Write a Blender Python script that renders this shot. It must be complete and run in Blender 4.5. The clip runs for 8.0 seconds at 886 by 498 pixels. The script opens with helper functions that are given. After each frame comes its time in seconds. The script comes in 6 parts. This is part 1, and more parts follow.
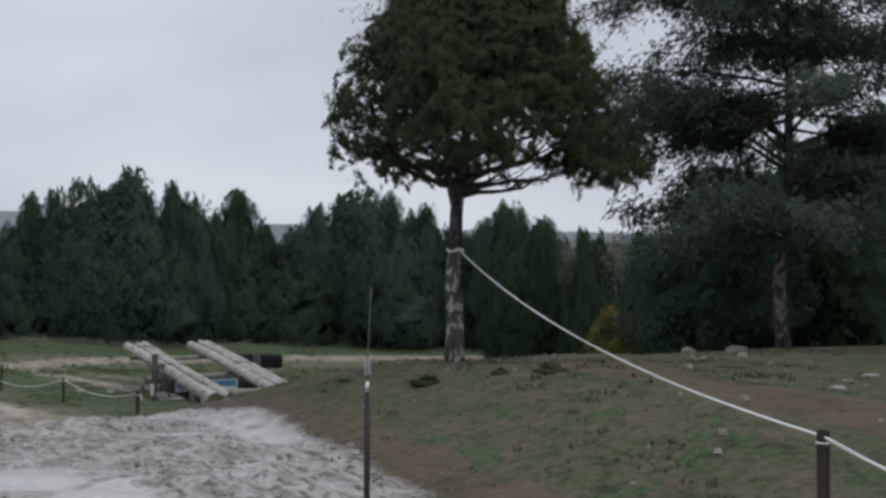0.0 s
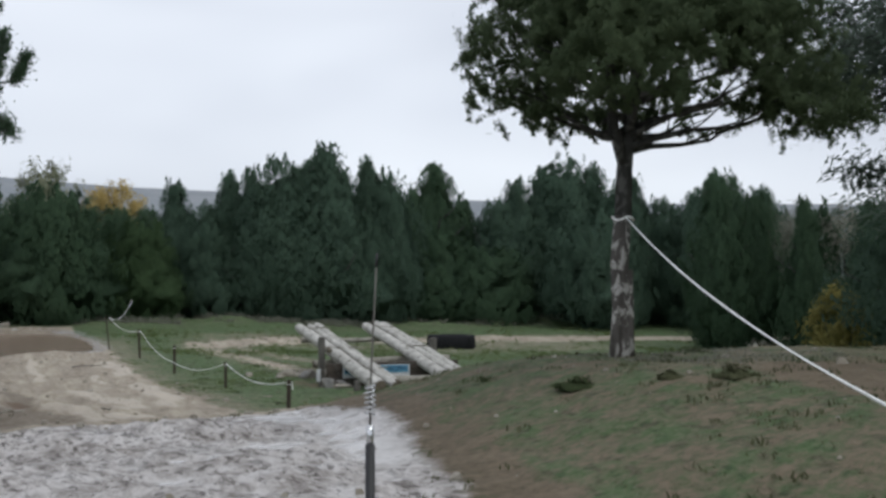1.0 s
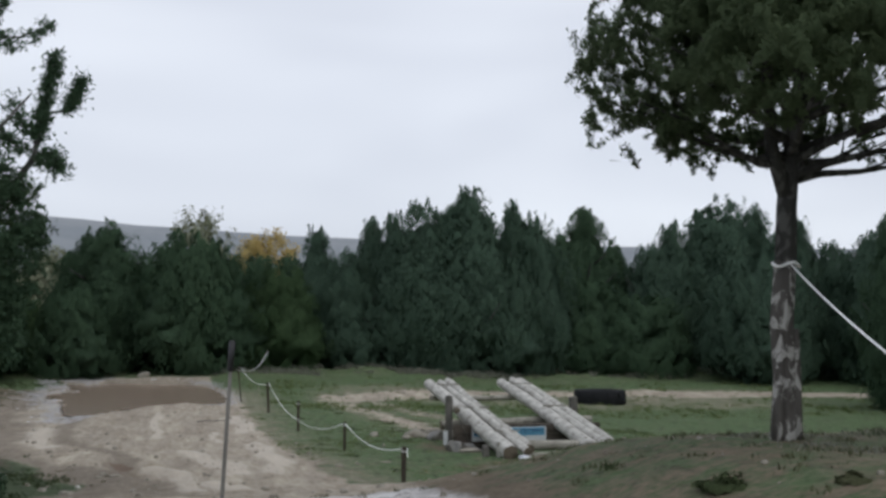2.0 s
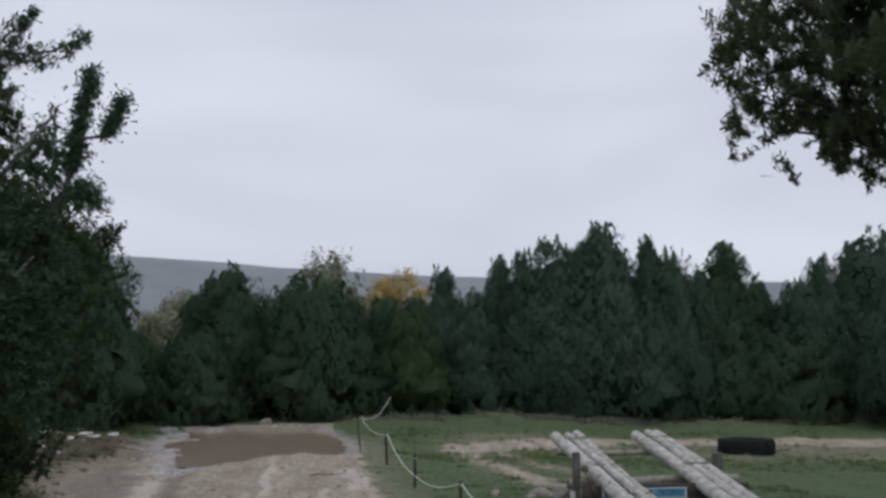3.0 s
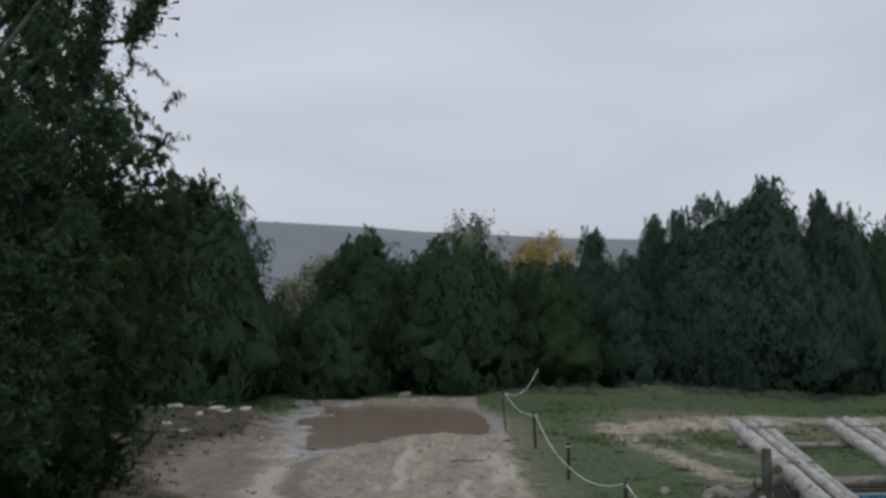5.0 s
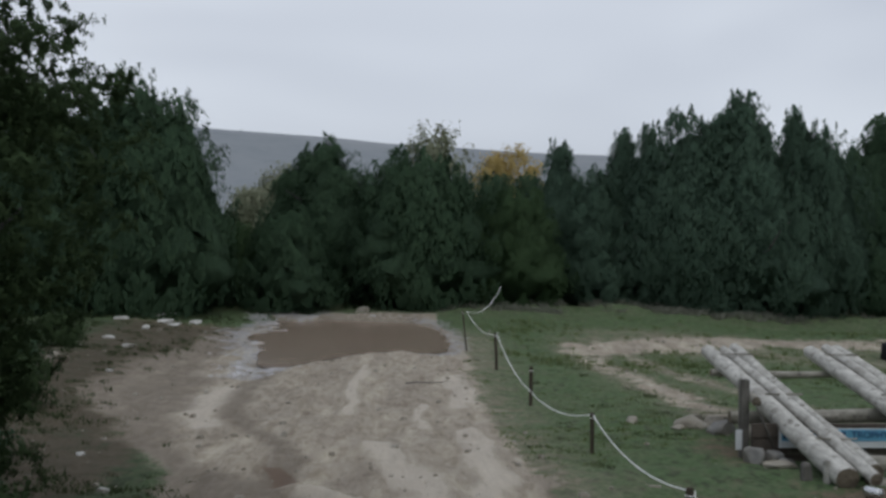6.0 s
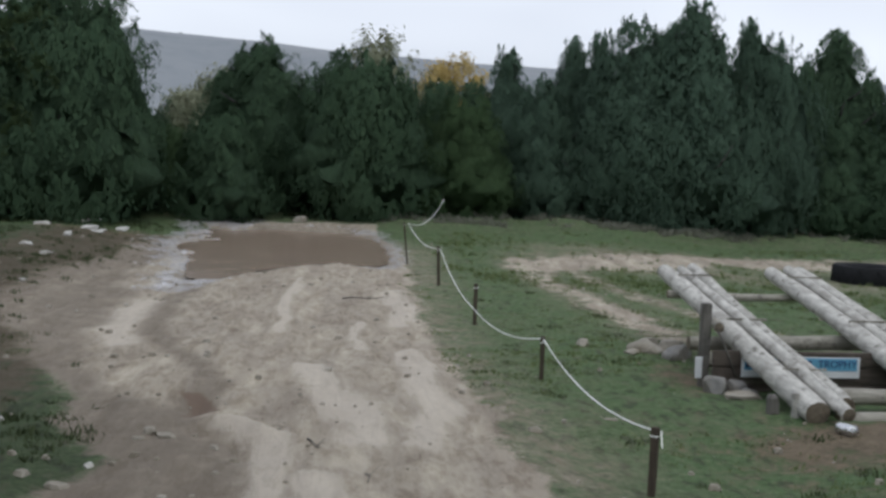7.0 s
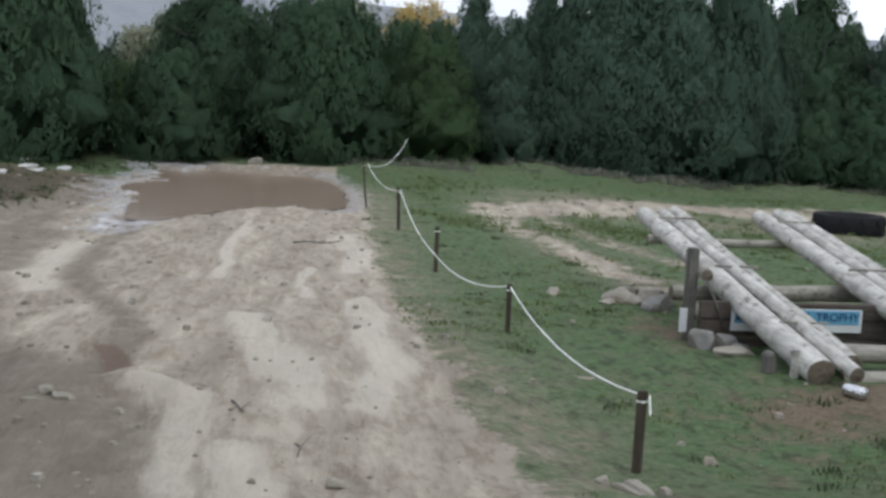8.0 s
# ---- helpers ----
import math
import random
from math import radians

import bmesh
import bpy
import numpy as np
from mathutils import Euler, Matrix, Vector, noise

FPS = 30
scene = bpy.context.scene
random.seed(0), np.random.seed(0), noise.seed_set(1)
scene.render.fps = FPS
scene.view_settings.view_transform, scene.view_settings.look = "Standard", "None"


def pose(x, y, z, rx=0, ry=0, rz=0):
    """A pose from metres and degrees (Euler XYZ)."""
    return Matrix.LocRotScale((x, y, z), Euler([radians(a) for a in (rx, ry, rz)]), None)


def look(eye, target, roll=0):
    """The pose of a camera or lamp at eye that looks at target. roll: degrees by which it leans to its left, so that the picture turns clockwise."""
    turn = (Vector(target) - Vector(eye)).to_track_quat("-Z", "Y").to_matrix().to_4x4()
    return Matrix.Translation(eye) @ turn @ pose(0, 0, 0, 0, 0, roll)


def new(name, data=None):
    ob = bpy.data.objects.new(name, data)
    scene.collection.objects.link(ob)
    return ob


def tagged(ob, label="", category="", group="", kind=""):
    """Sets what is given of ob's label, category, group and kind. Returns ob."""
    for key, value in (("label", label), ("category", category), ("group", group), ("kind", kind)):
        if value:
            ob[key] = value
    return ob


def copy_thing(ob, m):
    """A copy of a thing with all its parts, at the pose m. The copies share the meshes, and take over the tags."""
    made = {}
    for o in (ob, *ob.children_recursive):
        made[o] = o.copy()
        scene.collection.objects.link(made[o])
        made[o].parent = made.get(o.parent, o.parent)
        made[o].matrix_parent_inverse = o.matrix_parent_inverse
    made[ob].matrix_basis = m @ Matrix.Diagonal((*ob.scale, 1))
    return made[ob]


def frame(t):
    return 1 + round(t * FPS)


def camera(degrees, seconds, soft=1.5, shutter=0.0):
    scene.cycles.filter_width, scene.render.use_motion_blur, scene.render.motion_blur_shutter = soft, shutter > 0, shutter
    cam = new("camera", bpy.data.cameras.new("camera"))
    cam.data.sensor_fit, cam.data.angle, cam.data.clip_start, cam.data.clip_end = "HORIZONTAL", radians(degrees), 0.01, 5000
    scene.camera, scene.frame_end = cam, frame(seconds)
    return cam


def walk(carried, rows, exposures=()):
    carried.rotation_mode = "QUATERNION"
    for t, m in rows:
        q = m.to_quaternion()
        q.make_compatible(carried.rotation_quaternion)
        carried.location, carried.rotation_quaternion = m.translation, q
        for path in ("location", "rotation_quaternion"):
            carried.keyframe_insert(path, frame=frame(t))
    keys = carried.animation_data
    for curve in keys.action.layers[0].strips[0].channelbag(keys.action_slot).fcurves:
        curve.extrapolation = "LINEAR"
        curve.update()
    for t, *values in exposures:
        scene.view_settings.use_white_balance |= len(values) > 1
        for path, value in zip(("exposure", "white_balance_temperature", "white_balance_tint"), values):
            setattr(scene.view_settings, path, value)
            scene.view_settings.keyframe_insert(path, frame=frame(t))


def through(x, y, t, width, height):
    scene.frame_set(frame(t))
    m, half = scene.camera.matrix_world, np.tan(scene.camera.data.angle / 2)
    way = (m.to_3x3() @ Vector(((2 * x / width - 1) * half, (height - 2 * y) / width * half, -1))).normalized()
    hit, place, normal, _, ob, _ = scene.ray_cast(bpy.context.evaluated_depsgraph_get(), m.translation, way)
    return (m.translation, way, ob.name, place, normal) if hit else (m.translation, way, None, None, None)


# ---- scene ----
cam = camera(42.0, 8.0, soft=3.0)
walk(cam, [
    (0, look((-3.888, -11.109, 1.724), (1.621, -2.775, 2.157), 0.12)),
    (0.5, look((-3.058, -10.422, 1.783), (1.629, -1.591, 1.989), -0.35)),
    (1, look((-2.230, -9.450, 1.761), (1.630, -0.227, 1.987), -0.10)),
    (1.5, look((-1.622, -8.626, 1.812), (1.556, 0.848, 2.204), -0.51)),
    (1.7, look((-1.462, -8.340, 1.818), (1.467, 1.209, 2.302), -0.19)),
    (2.8, look((-0.736, -6.601, 1.979), (-0.408, -4.637, 2.169), -0.3)),
    (3, look((-0.634, -6.305, 1.99), (-0.351, -4.335, 2.184), -0.3)),
    (3.5, look((-0.544, -5.533, 2.077), (-0.355, -3.55, 2.25), -0.6)),
    (4, look((-0.499, -4.806, 2.135), (-0.406, -2.815, 2.293), -1.2)),
    (4.2, look((-0.537, -4.519, 2.156), (-0.47, -2.526, 2.312), -1.3)),
    (5.3, look((-0.423, -3.386, 2.187), (-0.389, -1.389, 2.285), -0.3)),
    (5.5, look((-0.411, -3.11, 2.2), (-0.357, -1.112, 2.265), 0.1)),
    (6, look((-0.316, -2.441, 2.207), (-0.219, -0.443, 2.188), 0.6)),
    (6.5, look((-0.334, -1.932, 2.222), (-0.181, 0.06, 2.122), 1.3)),
    (7, look((-0.25, -1.283, 2.156), (-0.049, 0.699, 1.985), 1.9)),
    (7.5, look((-0.136, -0.639, 2.065), (0.1, 1.335, 1.845), 2.0)),
    (8, look((0.009, 0.056, 1.905), (0.268, 2.023, 1.651), 2.6)),
], exposures=[
    (0, 0.08, 6500, 5), (0.5, 0.26, 6500, 5), (1.0, 0.46, 6550, 4), (1.5, 0.41, 6550, 4), (2.8, 0.22, 6450, 8), (3.5, -0.03, 6440, 9), (4.0, -0.06, 6440, 9),
    (5.5, -0.05, 6450, 4), (6.0, 0.07, 6430, 4), (6.5, 0.28, 6450, 5), (7.0, 0.52, 6450, 5), (7.5, 0.68, 6400, 5), (8.0, 0.85, 6400, 5)])

# ---- world and light: an even overcast sky ----
SUN_EL, SUN_ROT = radians(48), radians(200)
world = bpy.data.worlds.new("overcast_sky")
scene.world = world
world.use_nodes = True
wn, wl = world.node_tree.nodes, world.node_tree.links
wn.clear()
w_out = wn.new("ShaderNodeOutputWorld")
w_bg = wn.new("ShaderNodeBackground")
w_bg.inputs["Strength"].default_value = 0.1
w_sky = wn.new("ShaderNodeTexSky")
w_sky.sky_type = "NISHITA"
w_sky.sun_disc = False
w_sky.sun_elevation, w_sky.sun_rotation = SUN_EL, SUN_ROT
w_co = wn.new("ShaderNodeTexCoord")
w_map = wn.new("ShaderNodeMapping")
w_map.inputs["Scale"].default_value = (1.0, 1.0, 3.2)
w_noise = wn.new("ShaderNodeTexNoise")
w_noise.inputs["Scale"].default_value = 2.1
w_noise.inputs["Detail"].default_value = 2.5
w_noise.inputs["Roughness"].default_value = 0.5
w_noise.inputs["Distortion"].default_value = 0.25
w_ramp = wn.new("ShaderNodeValToRGB")
w_ramp.color_ramp.elements[0].position, w_ramp.color_ramp.elements[0].color = 0.3, (0.51, 0.525, 0.62, 1)
w_ramp.color_ramp.elements[1].position, w_ramp.color_ramp.elements[1].color = 0.72, (0.72, 0.735, 0.83, 1)
w_gain = wn.new("ShaderNodeVectorMath")
w_gain.operation = "SCALE"
w_gain.inputs[3].default_value = 9.6
w_mix = wn.new("ShaderNodeMix")
w_mix.data_type = "RGBA"
w_mix.inputs[0].default_value = 0.93
wl.new(w_co.outputs["Generated"], w_map.inputs["Vector"])
wl.new(w_map.outputs["Vector"], w_noise.inputs["Vector"])
wl.new(w_noise.outputs["Fac"], w_ramp.inputs["Fac"])
wl.new(w_ramp.outputs["Color"], w_gain.inputs[0])
wl.new(w_sky.outputs["Color"], w_mix.inputs[6])
wl.new(w_gain.outputs["Vector"], w_mix.inputs[7])
wl.new(w_mix.outputs[2], w_bg.inputs["Color"])
wl.new(w_bg.outputs["Background"], w_out.inputs["Surface"])

sun_data = bpy.data.lights.new("sun", "SUN")
sun_data.energy, sun_data.angle, sun_data.color = 0.6, radians(40), (1.0, 0.97, 0.93)
sun = new("sun", sun_data)
sun.matrix_world = look((0, 0, 30), (-6, 12, 10))


# ---- materials ----
class Mat:
    """A small builder of procedural materials."""

    def __init__(self, name, rough=0.85, spec=0.3):
        self.m = bpy.data.materials.new(name)
        self.m.use_nodes = True
        self.n, self.l = self.m.node_tree.nodes, self.m.node_tree.links
        self.b = self.n["Principled BSDF"]
        self.b.inputs["Roughness"].default_value = rough
        self.b.inputs["Specular IOR Level"].default_value = spec
        self.co = self.n.new("ShaderNodeTexCoord").outputs["Object"]

    def put(self, socket, value):
        if isinstance(value, (int, float, tuple)):
            self.b.inputs[socket].default_value = value
        else:
            self.l.new(value, self.b.inputs[socket])
        return self

    def noise(self, scale, detail=4.0, rough=0.6, distort=0.0, vec=None, stretch=None):
        v = vec or self.co
        if stretch:
            mp = self.n.new("ShaderNodeMapping")
            mp.inputs["Scale"].default_value = stretch
            self.l.new(v, mp.inputs["Vector"])
            v = mp.outputs["Vector"]
        t = self.n.new("ShaderNodeTexNoise")
        for k, x in (("Scale", scale), ("Detail", detail), ("Roughness", rough), ("Distortion", distort)):
            t.inputs[k].default_value = x
        self.l.new(v, t.inputs["Vector"])
        return t.outputs["Fac"]

    def ramp(self, fac, *stops):
        r = self.n.new("ShaderNodeValToRGB")
        e = r.color_ramp.elements
        while len(e) < len(stops):
            e.new(0.5)
        for k, (p, c) in zip(e, stops):
            k.position, k.color = p, (*c, 1) if len(c) == 3 else c
        self.l.new(fac, r.inputs["Fac"])
        return r.outputs["Color"]

    def grey(self, fac, a, b, va=0.0, vb=1.0):
        r = self.n.new("ShaderNodeMapRange")
        for k, x in zip((1, 2, 3, 4), (a, b, va, vb)):
            r.inputs[k].default_value = x
        self.l.new(fac, r.inputs[0])
        return r.outputs[0]

    def mix(self, fac, a, b, kind="MIX"):
        x = self.n.new("ShaderNodeMix")
        x.data_type, x.blend_type = "RGBA", kind
        for s, v in ((0, fac), (6, a), (7, b)):
            if isinstance(v, (int, float)):
                x.inputs[s].default_value = v
            elif isinstance(v, tuple):
                x.inputs[s].default_value = (*v, 1)
            else:
                self.l.new(v, x.inputs[s])
        return x.outputs[2]

    def math(self, op, a, b=0.0):
        x = self.n.new("ShaderNodeMath")
        x.operation = op
        for s, v in ((0, a), (1, b)):
            if isinstance(v, (int, float)):
                x.inputs[s].default_value = v
            else:
                self.l.new(v, x.inputs[s])
        return x.outputs[0]

    def attr(self, name):
        a = self.n.new("ShaderNodeAttribute")
        a.attribute_name = name
        return a.outputs["Fac"]

    def island(self):
        return self.n.new("ShaderNodeNewGeometry").outputs["Random Per Island"]

    def rnd(self):
        return self.n.new("ShaderNodeObjectInfo").outputs["Random"]

    def bump(self, height, strength=0.5, dist=0.02):
        b = self.n.new("ShaderNodeBump")
        b.inputs["Strength"].default_value, b.inputs["Distance"].default_value = strength, dist
        self.l.new(height, b.inputs["Height"])
        self.l.new(b.outputs["Normal"], self.b.inputs["Normal"])
        return self


def leaf_material(name, dark, mid, light, through=0.38):
    m = Mat(name, 0.8, 0.04)
    col = m.ramp(m.island(), (0.0, dark), (0.55, mid), (1.0, light))
    big = m.noise(0.9, 3)
    col = m.mix(m.grey(big, 0.35, 0.7), col, m.mix(0.5, col, light), "MIX")
    m.put("Base Color", col)
    m.put("Subsurface Weight", 0.0)
    tr = m.n.new("ShaderNodeBsdfTranslucent")
    m.l.new(col, tr.inputs["Color"])
    mx = m.n.new("ShaderNodeMixShader")
    mx.inputs[0].default_value = through
    m.l.new(m.b.outputs[0], mx.inputs[1])
    m.l.new(tr.outputs[0], mx.inputs[2])
    m.l.new(mx.outputs[0], m.n["Material Output"].inputs["Surface"])
    return m.m


M_JUNIPER = leaf_material("juniper_foliage", (0.049, 0.087, 0.053), (0.063, 0.107, 0.063), (0.083, 0.132, 0.077))
M_JUNIPER_B = leaf_material("blue_juniper_foliage", (0.060, 0.100, 0.070), (0.075, 0.122, 0.086), (0.098, 0.150, 0.107))
M_OLIVE = leaf_material("olive_green_foliage", (0.048, 0.076, 0.037), (0.061, 0.095, 0.045), (0.079, 0.117, 0.055))
M_JUNIPER_G = leaf_material("grey_green_foliage", (0.085, 0.118, 0.094), (0.116, 0.152, 0.122), (0.150, 0.188, 0.154), 0.5)
M_JUNIPER_T = leaf_material("olive_juniper_foliage", (0.084, 0.118, 0.066), (0.116, 0.158, 0.088), (0.150, 0.195, 0.110), 0.55)


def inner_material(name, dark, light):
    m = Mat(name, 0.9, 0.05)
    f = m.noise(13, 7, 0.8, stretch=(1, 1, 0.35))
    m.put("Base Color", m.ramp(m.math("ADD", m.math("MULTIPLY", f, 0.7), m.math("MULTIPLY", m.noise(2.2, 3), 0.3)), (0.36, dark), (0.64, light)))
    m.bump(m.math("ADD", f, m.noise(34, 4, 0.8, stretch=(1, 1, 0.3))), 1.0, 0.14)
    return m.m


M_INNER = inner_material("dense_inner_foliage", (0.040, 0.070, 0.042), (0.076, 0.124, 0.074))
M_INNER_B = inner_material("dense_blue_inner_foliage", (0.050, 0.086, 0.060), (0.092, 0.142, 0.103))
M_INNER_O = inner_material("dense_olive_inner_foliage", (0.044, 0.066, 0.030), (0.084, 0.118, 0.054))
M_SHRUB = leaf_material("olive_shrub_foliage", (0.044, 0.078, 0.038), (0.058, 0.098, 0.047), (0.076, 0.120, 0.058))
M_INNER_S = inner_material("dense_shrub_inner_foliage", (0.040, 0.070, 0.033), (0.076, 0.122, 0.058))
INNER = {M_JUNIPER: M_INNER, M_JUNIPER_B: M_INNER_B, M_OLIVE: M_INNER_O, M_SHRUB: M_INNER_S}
M_YELLOW = leaf_material("autumn_yellow_foliage", (0.33, 0.245, 0.095), (0.45, 0.34, 0.135), (0.55, 0.44, 0.20))
M_PALE = leaf_material("pale_autumn_foliage", (0.15, 0.17, 0.115), (0.21, 0.225, 0.155), (0.29, 0.30, 0.21))
M_YGREEN = leaf_material("yellow_green_foliage", (0.16, 0.15, 0.05), (0.23, 0.21, 0.07), (0.31, 0.28, 0.10), 0.5)
M_DRY = leaf_material("dry_scrub", (0.14, 0.148, 0.115), (0.20, 0.206, 0.165), (0.27, 0.275, 0.225), 0.3)
M_GRASS = leaf_material("grass_blades", (0.094, 0.138, 0.054), (0.134, 0.185, 0.072), (0.205, 0.23, 0.12), 0.35)

M_TUSSOCK = leaf_material("dark_tussock_blades", (0.045, 0.062, 0.030), (0.062, 0.082, 0.040), (0.085, 0.108, 0.054), 0.3)

M_BANK_GRASS = leaf_material("dull_bank_grass", (0.064, 0.074, 0.038), (0.092, 0.102, 0.054), (0.140, 0.142, 0.086), 0.3)


def bark_material(name, a, b, c):
    m = Mat(name, 0.9, 0.2)
    f = m.noise(9, 6, 0.65, 0.4, stretch=(1, 1, 0.22))
    g = m.noise(9.5, 5, 0.6, 0.5, stretch=(1, 1, 0.62))
    col = m.mix(m.grey(g, 0.50, 0.56), m.ramp(f, (0.3, a), (0.7, b)), c)
    m.put("Base Color", col)
    m.bump(f, 0.8, 0.03)
    return m.m


M_BARK = bark_material("dark_bark", (0.030, 0.030, 0.029), (0.080, 0.079, 0.076), (0.12, 0.12, 0.115))
M_BARK_GREY = bark_material("grey_bark", (0.045, 0.04, 0.036), (0.12, 0.112, 0.10), (0.25, 0.24, 0.22))
M_BARK_PALE = bark_material("lichen_grey_bark", (0.055, 0.050, 0.045), (0.135, 0.126, 0.115), (0.40, 0.39, 0.365))


def wood_material(name, a, b, crack, axis=(1, 0.08, 1), worn=0.6):
    m = Mat(name, 0.8, 0.25)
    grain = m.noise(26, 5, 0.6, 0.3, stretch=axis)
    blot = m.noise(4.0, 6, 0.7, 0.4)
    spots = m.noise(8, 4, 0.65)
    col = m.ramp(grain, (0.32, a), (0.68, b))
    col = m.mix(m.grey(blot, 0.44, 0.62, 0, worn), col, m.mix(0.55, a, crack))
    col = m.mix(m.grey(spots, 0.60, 0.66, 0, worn + 0.15), col, crack)
    m.put("Base Color", col)
    m.bump(m.math("ADD", grain, m.math("MULTIPLY", blot, 2.0)), 0.7, 0.012)
    return m.m


M_LOG = wood_material("weathered_pale_log", (0.36, 0.35, 0.32), (0.62, 0.605, 0.565), (0.14, 0.128, 0.112), worn=0.72)
M_LOGX = wood_material("grey_cross_log", (0.24, 0.23, 0.195), (0.40, 0.38, 0.33), (0.12, 0.11, 0.095), (0.08, 1, 1))
M_LOGEND = wood_material("sawn_log_end", (0.13, 0.11, 0.085), (0.23, 0.195, 0.15), (0.06, 0.05, 0.04), (1, 1, 1))
M_PLANK = wood_material("dark_wet_plank", (0.065, 0.055, 0.045), (0.12, 0.10, 0.085), (0.03, 0.026, 0.022), (0.08, 1, 1))
M_POST = wood_material("brown_stake_wood", (0.050, 0.040, 0.031), (0.095, 0.076, 0.058), (0.028, 0.023, 0.019), (1, 1, 0.08))
M_STUB = wood_material("grey_post_wood", (0.10, 0.095, 0.085), (0.19, 0.18, 0.165), (0.05, 0.046, 0.042), (1, 1, 0.08))


def rock_material(name, a, b):
    m = Mat(name, 0.85, 0.3)
    f = m.noise(7, 6, 0.65)
    col = m.mix(m.grey(m.noise(2.2, 3), 0.4, 0.65), m.ramp(f, (0.3, a), (0.7, b)), m.mix(0.5, a, (0.2, 0.17, 0.12)))
    m.put("Base Color", col)
    m.bump(f, 0.7, 0.02)
    return m.m


M_ROCK = rock_material("limestone", (0.22, 0.20, 0.165), (0.42, 0.395, 0.345))
M_ROCK_GREY = rock_material("grey_stone", (0.15, 0.148, 0.143), (0.28, 0.276, 0.266))
M_ROCK_WHITE = rock_material("white_stone", (0.42, 0.42, 0.40), (0.66, 0.655, 0.63))


def plain(name, col, rough=0.6, spec=0.4, metal=0.0, vary=0.25, scale=8):
    m = Mat(name, rough, spec)
    f = m.noise(scale, 4)
    m.put("Base Color", m.mix(m.grey(f, 0.3, 0.75, 0, vary), col, tuple(c * 0.45 for c in col)))
    m.put("Metallic", metal)
    m.put("Roughness", m.grey(f, 0.2, 0.8, max(rough - 0.1, 0.02), min(rough + 0.12, 1)))
    return m.m


M_TAPE = plain("white_barrier_tape", (0.93, 0.94, 0.93), 0.5, 0.4, 0, 0.08)
M_TYRE = plain("black_rubber", (0.022, 0.023, 0.025), 0.85, 0.12, 0, 0.4)
M_SIGN_W = plain("white_sign_sheet", (0.72, 0.74, 0.76), 0.45, 0.4, 0, 0.2, 3)
M_SIGN_B = plain("blue_sign_print", (0.15, 0.39, 0.57), 0.45, 0.4, 0, 0.25, 4)
M_SIGN_D = plain("dark_blue_print", (0.02, 0.06, 0.16), 0.45)
M_STEEL = plain("bright_steel", (0.62, 0.63, 0.64), 0.25, 0.5, 0.9, 0.2)
M_BLACK = plain("black_plastic", (0.018, 0.018, 0.02), 0.45, 0.4)


